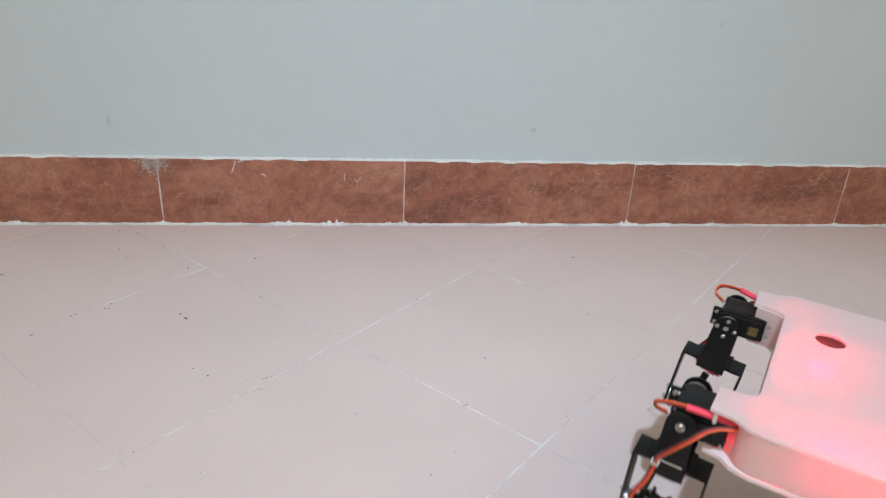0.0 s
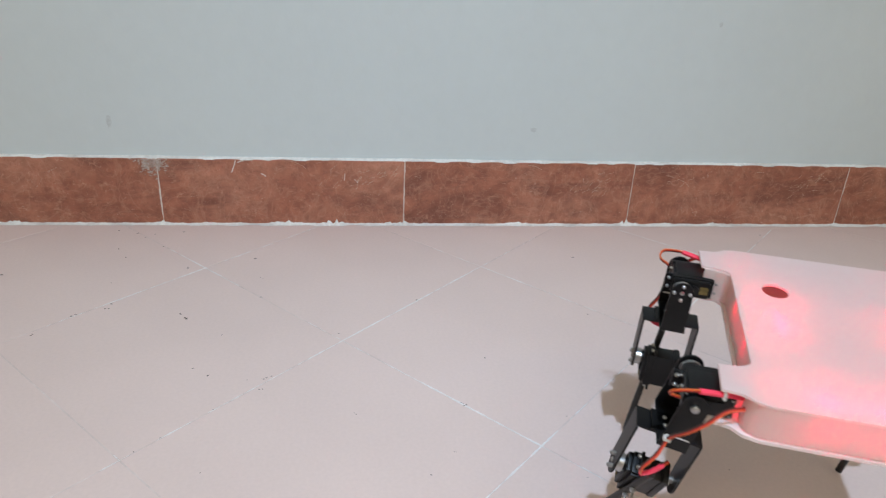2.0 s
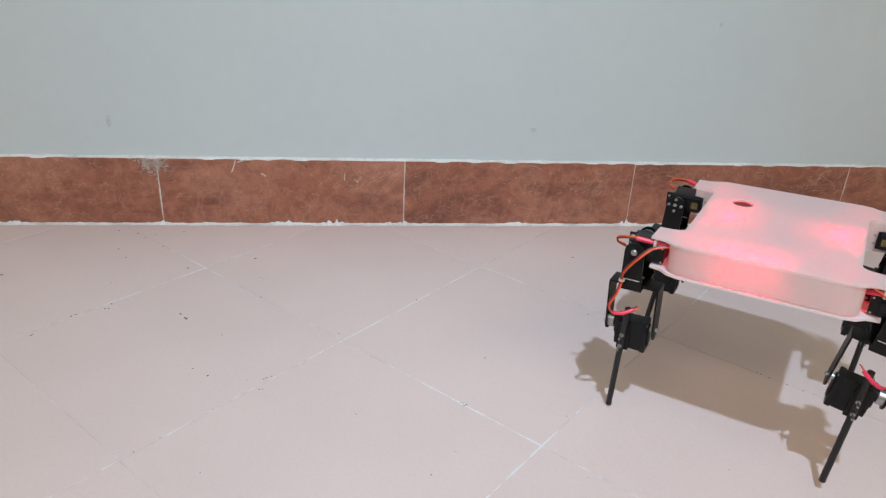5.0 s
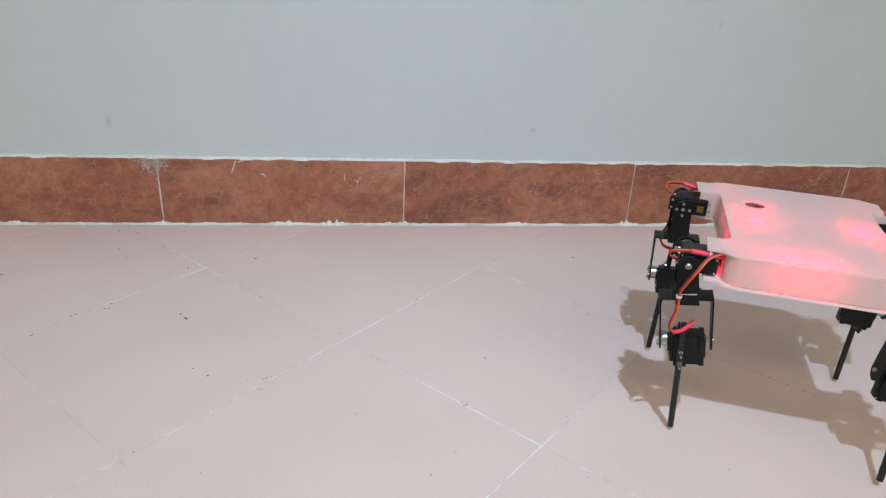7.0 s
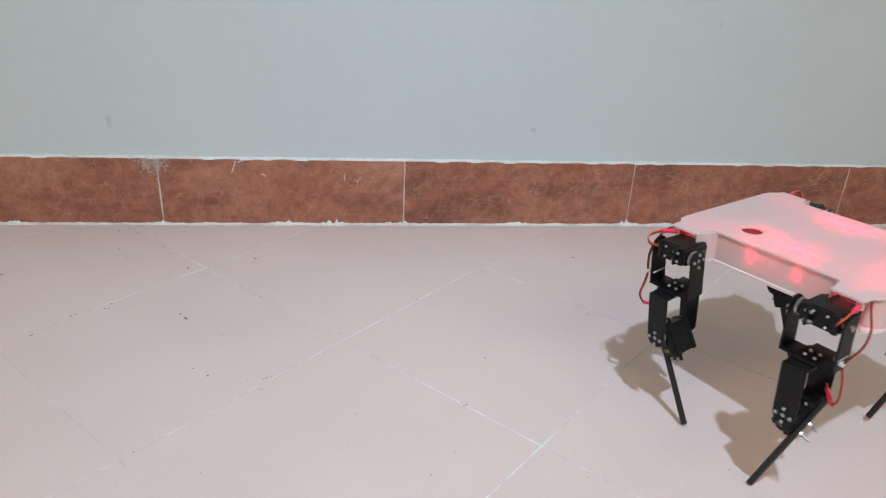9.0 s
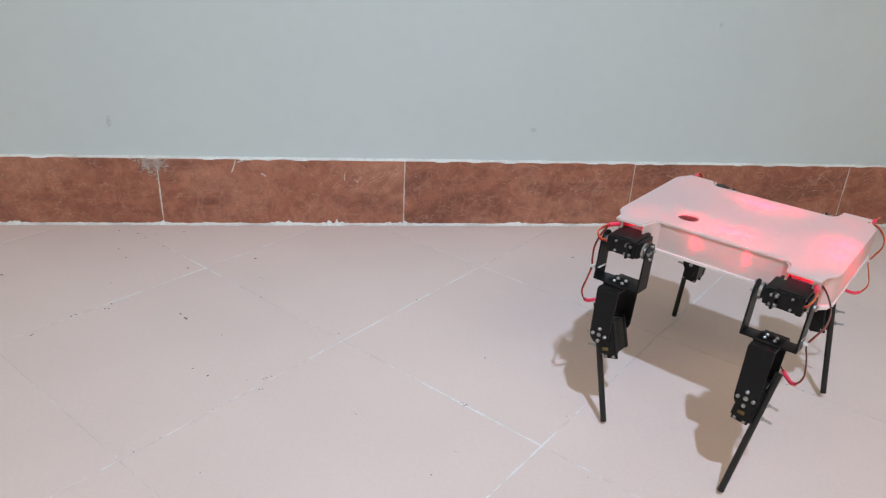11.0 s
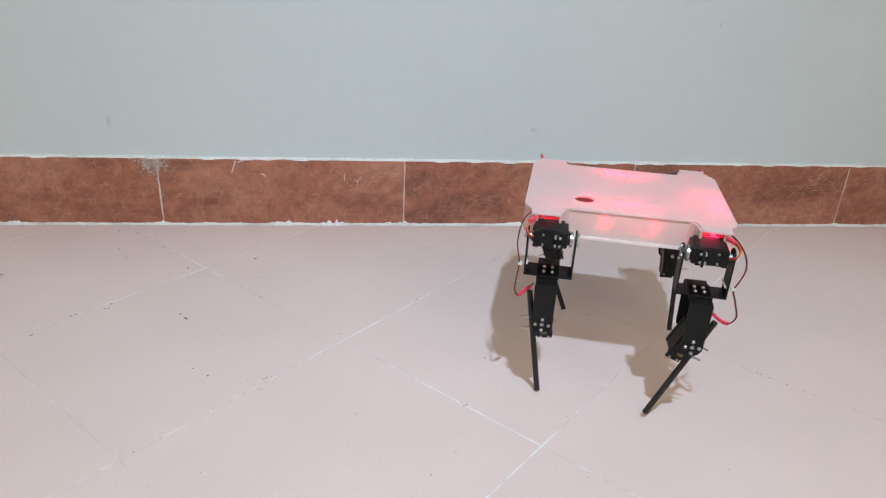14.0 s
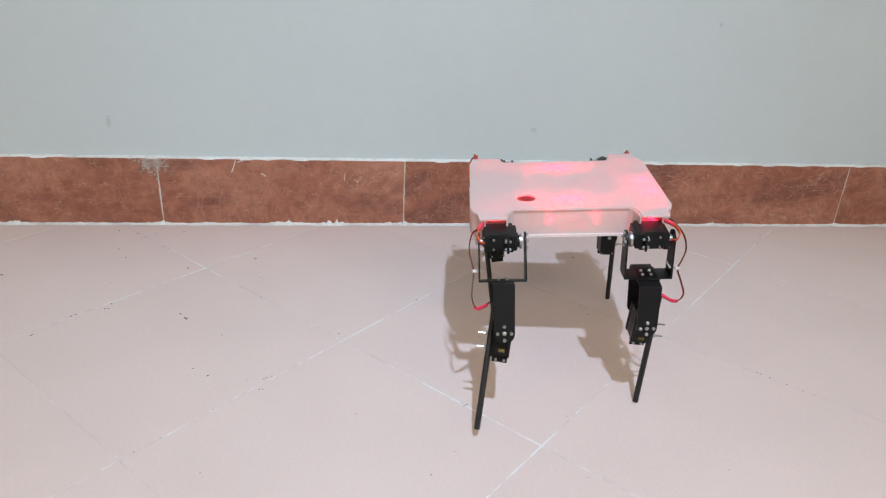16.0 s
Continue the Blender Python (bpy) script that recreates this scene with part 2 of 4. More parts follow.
def filler_bead(name, y, z, depth, height, seed, label, lumps):
    """A hand-smeared bead of white filler along the wall: uneven edges, some thick dabs."""
    bm = bmesh.new()
    n = 900
    prev = None
    for i in range(n + 1):
        x = -1.7 + 3.6 * i / n
        p = Vector((x * 22, seed, 0))
        calm = 0.25 if z > 0 else 1.0
        h = height * (0.9 + calm * 0.5 * noise.noise(p) + calm * 0.5 * noise.noise(p * 4.3))
        low = height * 0.45 * noise.noise(Vector((x * 60, seed + 9, 0))) + height * 0.3 * noise.noise(Vector((x * 210, seed + 4, 0)))
        d = depth * (0.9 + 0.5 * noise.noise(Vector((x * 30, seed + 5, 0))))
        for lx, lw, lh in lumps:
            w = max(0.0, 1 - abs(x - lx) / lw)
            h += lh * w * max(0.0, 0.45 + 1.3 * noise.noise(Vector((x * 260, seed + 3, 0))))
        h = max(h, height * 0.35)
        if z > 0:
            ring = [(y, z - low * 0.6 - 0.001), (y - d, z - abs(low) * 0.8), (y - d * 0.8, z + h * 0.6), (y, z + h)]
        else:
            ring = [(y, h), (y - d * 0.35, h * 0.95), (y - d * (0.9 + low * 40), h * 0.28), (y - d * 1.25 - abs(low), 0.0004), (y, 0.0004)]
        vs = [bm.verts.new((x, *q)) for q in ring]
        if prev:
            for k in range(len(vs) - 1):
                bm.faces.new((prev[k], prev[k + 1], vs[k + 1], vs[k]))
        prev = vs
    return tagged(new(name, finish(bm, name, M_CAULK, True)), label, "filler", kind="structure")


JOINTS = [BOARD_X0 + BOARD_W * k for k in range(-5, 8)]
filler_bead("trim_top", WALL_Y + 0.001, BOARD_H - 0.0005, 0.0105, 0.0040, 2.0, "hand-smeared white filler along the top of the skirting",
            [(-0.40, 0.035, 0.003), (0.09, 0.02, 0.002)])
filler_bead("trim_bottom", WALL_Y - BOARD_T + 0.002, 0.0, 0.008, 0.0035, 7.0, "uneven white filler where skirting meets the floor",
            [(j, 0.016, 0.008) for j in JOINTS] + [(-0.645, 0.02, 0.008), (-0.15, 0.035, 0.006), (-0.06, 0.03, 0.009), (0.31, 0.03, 0.006), (0.54, 0.03, 0.007),
                                                   (0.72, 0.03, 0.006), (0.05, 0.02, 0.004), (0.62, 0.02, 0.004)])

# ---- skirting tiles ----
skirting = tagged(new("baseboard"), "rust-brown glazed ceramic skirting tiles with scuffs", "skirting", kind="structure")


def board_mesh():
    bm = bmesh.new()
    w = BOARD_W - 0.0018
    box(bm, (-w / 2, WALL_Y - BOARD_T, 0.002), (w / 2, WALL_Y - 0.0005, BOARD_H), 0.0006)
    return finish(bm, "skirting_tile", M_BOARD)


board = board_mesh()
for j in JOINTS[:-1]:
    if j < X0 - 0.1 or j + BOARD_W > X1 + 0.1:
        continue
    ob = new("skirting_tile", board)
    ob.location = (j + BOARD_W / 2, 0, 0)
    ob.parent = skirting


def joint_filler():
    bm = bmesh.new()
    for k, j in enumerate(JOINTS):
        for i in range(24):
            z = 0.004 + (BOARD_H - 0.006) * i / 24
            w = (0.0010 if j < 0.3 else 0.0006) + 0.0006 * noise.noise(Vector((j * 31, z * 160, 1)))
            w *= 1.5 - 0.9 * abs(i - 11.5) / 11.5 if j < 0 else 1.0
            dx = 0.0008 * noise.noise(Vector((j * 31, z * 70, 6)))
            box(bm, (j - w + dx, WALL_Y - BOARD_T - 0.0004, z), (j + w + dx, WALL_Y - 0.001, z + (BOARD_H - 0.006) / 24))
    ob = part("joint_filler", bm, M_JOINT, skirting, "thin white filler between skirting tiles", False)
    return ob


joint_filler()


def splat(bm, centre, rx, rz, rough, seed, y):
    """A thin uneven dab stuck on an upright face."""
    n = 30
    ring = []
    for i in range(n):
        a = i * math.tau / n
        k = 1 + rough * noise.noise(Vector((math.cos(a) * 1.7, math.sin(a) * 1.7, seed))) + rough * 0.6 * noise.noise(Vector((math.cos(a) * 6, math.sin(a) * 6, seed)))
        ring.append((centre[0] + rx * k * math.cos(a), centre[1] + rz * k * math.sin(a)))
    front = [bm.verts.new((x, y - 0.0007, z)) for x, z in ring]
    back = [bm.verts.new((x, y + 0.001, z)) for x, z in ring]
    hub = bm.verts.new((centre[0], y - 0.0010, centre[1]))
    for i in range(n):
        bm.faces.new((front[i - 1], front[i], hub))
        bm.faces.new((front[i - 1], front[i], back[i], back[i - 1]))


FACE = WALL_Y - BOARD_T
wall_mark = bmesh.new()
for x, z, w, h in ((-0.455, 0.197, 0.0045, 0.012), (0.325, 0.195, 0.006, 0.004), (0.66, 0.40, 0.004, 0.004)):
    splat(wall_mark, (x, z), w, h, 0.5, x * 9, WALL_Y)
tagged(new("wall_marks", finish(wall_mark, "wall_marks", material("faint_scuff", (0.47, 0.52, 0.545), 0.7, grain=0.1, scale=300))), "faint grey scuffs on the painted wall", "scuff", kind="structure")
bm = bmesh.new()
rng = random.Random(4)
for k in range(420):
    w = rng.uniform(0.0004, 0.0015)
    splat(bm, (BOARD_X0 - 0.008 + rng.gauss(0, 0.011), min(BOARD_H - 0.002, BOARD_H - abs(rng.gauss(0, 0.012)))), w * rng.uniform(0.8, 2.2), w * rng.uniform(0.5, 1.0), 0.5, k, FACE)
part("plaster_smear", bm, M_SMEAR, skirting, "grey plaster smear at a joint", False)
bm = bmesh.new()
rng = random.Random(11)
SCRATCHES = [(-0.237, 0.118, 0.030, 55), (-0.228, 0.127, 0.012, 20), (-0.187, 0.101, 0.010, -35), (-0.035, 0.098, 0.014, 80), (-0.012, 0.092, 0.010, 100),
             (0.335, 0.127, 0.03, 5), (0.46, 0.075, 0.014, 50), (0.47, 0.085, 0.02, 35), (0.645, 0.098, 0.03, -8), (0.90, 0.085, 0.02, 40), (0.935, 0.10, 0.018, 30),
             (-0.56, 0.108, 0.012, 10), (-0.12, 0.125, 0.03, -12), (0.80, 0.117, 0.02, 10)]
for k in range(70):
    SCRATCHES.append((rng.uniform(-0.75, 1.3), rng.uniform(0.015, 0.125), rng.uniform(0.004, 0.016), rng.uniform(-60, 60)))
# bunches of fine strokes where something has rubbed along the tiles
for cx, cz, tilt in ((-0.045, 0.096, 55), (-0.005, 0.092, 35), (0.05, 0.108, 40), (0.44, 0.078, 50), (0.47, 0.092, 30), (0.89, 0.088, 38), (0.935, 0.104, 30), (0.62, 0.100, 5)):
    for k in range(11):
        SCRATCHES.append((cx + rng.gauss(0, 0.016), min(0.126, cz + rng.gauss(0, 0.009)), rng.uniform(0.004, 0.018), tilt + rng.gauss(0, 14)))
dabs = bmesh.new()
for k, (x, z, length, tilt) in enumerate(SCRATCHES):
    a, bend = radians(tilt), rng.uniform(-0.9, 0.9)
    line, p = [], Vector((x, FACE, z)) - Vector((math.cos(a), 0, math.sin(a))) * length / 2
    for j in range(9):
        line.append(Vector((p.x, FACE + 0.0001, min(p.z, BOARD_H - 0.002))))
        a += bend / 9 + rng.uniform(-0.15, 0.15)
        p += Vector((math.cos(a), 0, math.sin(a))) * length / 8
    tube(dabs if k < 5 else bm, line, (0.0012 if k < 3 else 0.0006) if k < 5 else (0.00035 if k < 14 else 0.00017 if k < 84 else 0.00028), 5)
part("pale_scratch", bm, material("pale_scratches", (0.50, 0.37, 0.29), 0.8, grain=0.3, scale=200), skirting, "pale scratches in the glaze", False)
part("filler_dab", dabs, M_JOINT, skirting, "thin curved dabs of white filler", False)


# ---- robot ----
LX, LY, ZH = 0.1294, 0.0861, -0.0223      # hip axis on the body
SHIN, FOOT = 0.1053, 0.1176               # hip to knee, knee to tip
SPLIT = 0.0475                            # hip axis to the joint of the two brackets
SIDE_H = 0.031                            # height of the cover's sides
ROD_X, ROD_Y = 0.0145, 0.0145

robot = tagged(new("walking_robot"), "four-legged walking robot, white foam cover glowing red inside, black bracket legs", "robot")


def mirror4(quarter):
    """A closed outline from its first quarter (x from front, y from the middle to the side)."""
    q = quarter
    return q + [(-x, y) for x, y in reversed(q)] + [(-x, -y) for x, y in q] + [(x, -y) for x, y in reversed(q)]


COVER = mirror4([(0.0868, 0.0700), (0.0878, 0.0735), (0.0930, 0.0775), (0.1020, 0.0795), (0.1133, 0.0800), (0.1140, 0.1120), (0.0990, 0.1135), (0.0940, 0.1160),
                 (0.0880, 0.1205), (0.0780, 0.1228)])
COVER = [(max(x, -0.104), y) if y < -0.079 else (x, y) for x, y in COVER]
HOLE = [(0.0483 + 0.0122 * math.cos(a * math.tau / 28), -0.0518 + 0.0122 * math.sin(a * math.tau / 28)) for a in range(28)]


def build_cover():
    bm = bmesh.new()
    sheet(bm, [COVER, HOLE], -0.0024, 0.0)
    for v in bm.verts:
        # the hand-cut sheet is not quite flat
        v.co.z += 0.0012 * noise.noise(Vector((v.co.x * 14, v.co.y * 14, 2)))
    part("cover", bm, M_FOAM, robot, "thin white foam sheet with a round hole, lit red from inside", False)
    base = mirror4([(0.0880, 0.0700), (0.0930, 0.0760), (0.1120, 0.0785), (0.1120, 0.1110), (0.1000, 0.1130), (0.0915, 0.1205), (0.0790, 0.1236)])
    bm = bmesh.new()
    sheet(bm, [base], -SIDE_H - 0.0065, -SIDE_H - 0.0035)
    part("base_plate", bm, M_BASE, robot, "white foam base sheet", False)
    for sx in (1, -1):
        bm = bmesh.new()
        line = [(0.110, -0.0790), (0.100, -0.0780), (0.0900, -0.0750), (0.0838, -0.0695)] + [(0.0838, y) for y in (-0.04, 0, 0.04)] + [(0.0838, 0.0695), (0.0900, 0.0750), (0.100, 0.0780), (0.110, 0.0790)]
        strip(bm, [(sx * x, y) for x, y in line], -SIDE_H - 0.0036, -0.0022, 0.0022)
        part("end_panel", bm, M_PANEL_SHADE, robot, smooth=False)
    for sy in (1, -1):
        bm = bmesh.new()
        curve = [(0.0926, 0.1040), (0.0920, 0.1120), (0.0885, 0.1168), (0.0800, 0.1212)]
        line = curve + [(x, 0.1216) for x in (0.05, 0.0, -0.05)] + [(-x, y) for x, y in reversed(curve)]
        strip(bm, [(x, sy * y) for x, y in line], -SIDE_H - 0.0022, -0.0022, 0.0022)
        part("side_panel", bm, M_PANEL_SHADE, robot)
    # plate added over the base to cut the inner bounce, with the light strips above it
    bm = bmesh.new()
    sheet(bm, [[(0.072, -0.098), (0.072, 0.098), (-0.072, 0.098), (-0.072, -0.098)]], -0.0225, -0.0205)
    # its red colour stands in for the red light seen through the hole
    part("circuit_board", bm, material("baffle_red_glow", (0.45, 0.20, 0.19), 0.5, grain=0.2, scale=90), robot, "added reddish plate that blocks light inside the cover", False)
    for x, y, w, d, z, glow in ((0.053, 0.004, 0.0045, 0.034, -0.0078, M_LED), (0.044, -0.046, 0.004, 0.013, -0.0185, M_LED_DIM), (-0.062, -0.004, 0.006, 0.038, -0.0085, M_LED), (0.036, 0.107, 0.013, 0.005, -0.0075, M_LED), (-0.003, 0.107, 0.011, 0.005, -0.0075, M_LED),
                                (0.081, 0.092, 0.006, 0.014, -0.023, M_LED_MID), (0.081, -0.092, 0.006, 0.014, -0.023, M_LED_MID),
                                (-0.081, 0.092, 0.006, 0.014, -0.023, M_LED_MID), (-0.081, -0.092, 0.006, 0.014, -0.023, M_LED_MID)):
        bm = bmesh.new()
        thick = (0.0004 if y < 0.05 else 0.006) if glow is M_LED else 0.002
        box(bm, (x - w / 2, y - d / 2, z - thick), (x + w / 2, y + d / 2, z), min(thick, 0.002) * 0.3)
        part("light_strip", bm, glow, robot, "glowing red light strip")
    for sx in (1, -1):
        for y in (-0.026, 0.031):
            bm = bmesh.new()
            box(bm, (sx * 0.0815 - 0.0006, y - 0.0016, -0.021), (sx * 0.0815 + 0.0006, y + 0.0016, -0.006), 0.0002)
            part("light_strip", bm, M_LED_DIM, robot, "glowing red light strip")


def bolt(parent, p, axis, r=0.0017, h=0.0022, m=None, name="screw"):
    """One screw with a domed head and a socket, a part of its own."""
    bm = bmesh.new()
    p, axis = Vector(p), Vector(axis).normalized()
    rod(bm, p - axis * 0.0004, p + axis * h * 0.65, r, 10)
    rod(bm, p + axis * h * 0.65, p + axis * h, r, 10, r * 0.62)
    if m is not None:
        turned(bm, m)
    part(name, bm, M_STEEL, parent)


def build_servo(name, up, down, half_w, half_h, gear, m, label):
    """A servo round its output axis along X: case, gear case with ears, bottom lid. gear: the side of the output (+1 or -1)."""
    side = Matrix.Diagonal((gear, 1, 1, 1))
    m = (m if m is not None else Matrix.Identity(4)) @ side
    bm = bmesh.new()
    box(bm, (-half_h * 0.72, -half_w * 0.95, -down + 0.0006), (half_h * 0.34, half_w * 0.95, up - 0.0006), 0.0018)
    case = part(name, turned(bm, m), M_SERVO, robot, label)
    bm = bmesh.new()
    box(bm, (half_h * 0.26, -half_w * 0.90, -down - 0.0072), (half_h * 0.40, half_w * 0.90, up + 0.0072), 0.0010)
    box(bm, (half_h * 0.26, -half_w * 1.02, -down - 0.0004), (half_h * 0.66, half_w * 1.02, up + 0.0004), 0.0014)
    box(bm, (half_h * 0.60, -half_w * 0.93, -down + 0.0030), (half_h * 0.88, half_w * 0.93, up - 0.0006), 0.0030)
    rod(bm, (half_h * 0.80, 0, 0), (half_h * 1.02, 0, 0), half_w * 0.74, 18)
    rod(bm, (half_h * 0.80, 0, -half_w * 1.15), (half_h * 0.97, 0, -half_w * 1.15), half_w * 0.52, 14)
    part("gear_case", turned(bm, m), M_SERVO, case)
    bm = bmesh.new()
    box(bm, (-half_h * 1.03, -half_w * 1.02, -down - 0.0004), (-half_h * 0.70, half_w * 1.02, up + 0.0004), 0.0020)
    box(bm, (-half_h * 1.12, -half_w * 0.55, -down + 0.008), (-half_h * 1.00, half_w * 0.55, up - 0.006), 0.0010)
    part("bottom_lid", turned(bm, m), M_SERVO, case)
    for y in (-0.8, 0.8):
        for z in (-down + 0.002, up - 0.002):
            bolt(case, (-half_h * 1.03, y * half_w, z), (-1, 0, 0), 0.0011, 0.0008, m=m)
    return case


def turned(bm, m):
    """Move a whole bmesh by a pose."""
    bmesh.ops.transform(bm, matrix=m, verts=bm.verts)
    return bm


def u_bracket(bm, half, reach, thick, width, foot):
    """A U-shaped bracket round an axis along X at the origin: arms at x = +-half, its back at z = -reach."""
    for s in (1, -1):
        n = 10
        prof = [(-width / 2, -reach)]
        prof += [(width / 2, -reach)]
        prof += [(width * 0.46 * math.cos(a), width * 0.46 * math.sin(a)) for a in [math.pi * i / n for i in range(n + 1)]]
        a = [bm.verts.new((s * half, y, z)) for y, z in prof]
        b = [bm.verts.new((s * (half + thick), y, z)) for y, z in prof]
        bm.faces.new(a)
        bm.faces.new(b)
        for i in range(len(prof)):
            bm.faces.new((a[i - 1], a[i], b[i], b[i - 1]))
    box(bm, (-half - thick, -foot / 2, -reach - thick), (half + thick, foot / 2, -reach), 0.0006)


def cable(name, pts, mats, parent, gap=0.0013, flat=(0, 0, 1), r=0.00078, label=""):
    """A flat servo lead of parallel wires; every wire is a piece under the leg."""
    flat = Vector(flat).normalized()
    for k, mat in enumerate(mats):
        bm = bmesh.new()
        tube(bm, smooth_line([Vector(p) + flat * gap * (k - (len(mats) - 1) / 2) for p in pts]), r)
        part(name, bm, mat, parent, label)


def build_leg(sx, sy):
    """One leg: sx +1 front, sy +1 the robot's left. Returns the parts that swing."""
    # hip servo: output axis along Y, case lying along X, output towards the middle
    frame_y = Matrix(((0, 0, sx, sx * LX), (-sy, 0, 0, sy * LY), (0, 1, 0, ZH), (0, 0, 0, 1)))
    servo = build_servo("hip_servo", 0.0095, 0.0300, 0.0100, 0.0205, 1, frame_y, "black servo motor with steel screws")
    bm = bmesh.new()
    rod(bm, (0.0205, 0, 0), (0.0232, 0, 0), 0.0092, 20)
    rod(bm, (0.0232, 0, 0), (0.0240, 0, 0), 0.0058, 16)
    part("horn", turned(bm, frame_y), M_STEEL, servo, "round bright metal servo horn")
    for y, z in ((-0.005, 0.013), (0.005, 0.013), (-0.005, -0.0335), (0.005, -0.0335)):
        bolt(servo, (0.0086, y, z), (1, 0, 0), m=frame_y)
        bolt(servo, (0.0057, y, z), (-1, 0, 0), 0.002, 0.003, m=frame_y)
    for x, y in ((-0.010, 0.006), (0.004, 0.006), (-0.010, -0.006), (0.004, -0.006)):
        bolt(servo, (x, y, 0.0095), (0, 0, 1), 0.0014, 0.002, m=frame_y)
    bm = bmesh.new()
    box(bm, (-0.019, -0.0085, -0.028), (0.009, 0.0085, 0.006), 0.0004)
    turned(bm, frame_y @ Matrix.Translation((0, 0.0021, 0)))
    part("label_plate", bm, M_SERVO, servo)
    bm = bmesh.new()
    box(bm, (0.0140, -0.0042, -0.0255), (0.0180, 0.0042, -0.0175), 0.0004)
    part("sticker", turned(bm, frame_y @ Matrix.Translation((0.0004, 0, 0))), M_BRASS, servo, "small gold sticker")

    # hip bracket: swings on the hip axis (own space: origin on the axis)
    swing = Matrix(((0, 1, 0, 0), (1, 0, 0, 0), (0, 0, 1, 0), (0, 0, 0, 1)))
    bm = bmesh.new()
    u_bracket(bm, 0.0262, SPLIT - 0.002, 0.0020, 0.0240, 0.0250)
    box(bm, (-0.013, -0.0165, -SPLIT - 0.0002), (0.013, 0.0165, -SPLIT + 0.0020), 0.0008)
    hip = part("hip_bracket", turned(bm, swing), M_BLACK, robot, "black U-shaped metal hip bracket")
    for a in range(4):
        dy, dz = 0.0078 * math.cos(a * math.pi / 2), 0.0078 * math.sin(a * math.pi / 2)
        bolt(hip, (dy, -sy * 0.0282, dz), (0, -sy, 0), 0.0019, 0.0026)
    bolt(hip, (0, -sy * 0.0282, 0), (0, -sy, 0), 0.0022, 0.0012)
    bolt(hip, (0, sy * 0.0282, 0), (0, sy, 0), 0.0036, 0.0032)
    bm = bmesh.new()
    rod(bm, (0, sy * 0.0214, 0), (0, sy * 0.0262, 0), 0.0042, 12)
    part("bearing", bm, M_STEEL, hip, "small steel bearing")
    for dx, dy in ((-0.005, -0.005), (0.005, -0.005), (-0.005, 0.005), (0.005, 0.005)):
        bolt(hip, (dx, dy, -SPLIT + 0.0018), (0, 0, 1), 0.0020, 0.0026)
    # knee bracket: bolted under the hip bracket, turned a quarter
    drop = SHIN - SPLIT
    bm = bmesh.new()
    u_bracket(bm, 0.0268, drop - 0.0022, 0.0020, 0.0260, 0.0250)
    turned(bm, Matrix.Translation((0, 0, -SHIN)) @ Matrix.Rotation(math.pi, 4, "X"))
    part("knee_bracket", bm, M_BLACK, hip, "black U-shaped metal knee bracket")
    for a in range(4):
        dy, dz = 0.0078 * math.cos(a * math.pi / 2), 0.0078 * math.sin(a * math.pi / 2)
        bolt(hip, (sx * 0.0288, dy, -SHIN + dz), (sx, 0, 0), 0.0021, 0.0028, name="horn_screw")
    bolt(hip, (sx * 0.0288, 0, -SHIN), (sx, 0, 0), 0.0024, 0.0014, name="horn_screw")
    bolt(hip, (-sx * 0.0288, 0, -SHIN), (-sx, 0, 0), 0.0026, 0.0030)
    # leads: one loops into the cover, one runs down the outer arm to the knee servo
    o = sy * 0.0315
    bow = 1.0 if sy > 0 else 0.5       # the leads hang looser on one side
    lead = (M_ORANGE, M_RED, M_BROWN) if sx > 0 else (M_BROWN, M_RED, M_ORANGE)
    cable("cable", [(-sx * 0.036, o * 0.78, 0.014), (-sx * 0.020, o * 1.06, 0.011), (-sx * 0.008, o * (1.06 + 0.28 * bow), 0.000), (sx * 0.002, o * (1.06 + 0.32 * bow), -0.013), (sx * 0.008, o * (1.06 + 0.14 * bow), -0.026),
                    (sx * 0.009, o * 1.08, -0.036), (sx * 0.012, o * (1.04 + 0.18 * bow), -0.050), (sx * 0.018, o * (1.0 + 0.32 * bow), -0.065), (sx * 0.014, o * (0.94 + 0.18 * bow), -0.077), (sx * 0.003, o * 0.84, -0.078), (-sx * 0.009, sy * 0.015, -0.073)],
          lead, hip, flat=(0.7, 0, 0.5))
    bm = bmesh.new()
    tube(bm, smooth_line([(sx * 0.0145, o * (0.95 + 0.19 * bow), -0.0765), (sx * 0.009, o * (0.89 + 0.10 * bow), -0.0785), (sx * 0.003, o * 0.84, -0.078), (-sx * 0.005, sy * 0.019, -0.0755)]), 0.0022, 8)
    part("sleeve", bm, M_PINK, hip, "red heat-shrink sleeve")
    bm = bmesh.new()
    box(bm, (-0.0095, sy * 0.0264 - 0.0022, -0.0345), (0.0095, sy * 0.0264 + 0.0022, -0.0335), 0.0005)
    box(bm, (sx * 0.009 - 0.0030, sy * 0.0330 - 0.0024, -0.0358), (sx * 0.009 + 0.0030, sy * 0.0330 + 0.0024, -0.0324), 0.0008)
    part("cable_tie", bm, M_TIE, hip, "white nylon cable tie")
    # short lead of the hip servo, fixed to the body
    q = Vector((sx * LX, sy * LY, ZH))
    pts = [q + Vector(p) for p in ((sx * 0.012, sy * 0.021, 0.003), (sx * 0.021, sy * 0.025, 0.008), (sx * 0.018, sy * 0.029, 0.015), (sx * 0.000, sy * 0.027, 0.017), (-sx * 0.020, sy * 0.022, 0.014), (-sx * 0.040, sy * 0.016, 0.010))]
    cable("cable", pts, (M_BROWN, M_RED, M_ORANGE), servo, flat=(0.2, 0.3, 1))
    bm = bmesh.new()
    tube(bm, smooth_line(pts[3:]), 0.0026, 8)
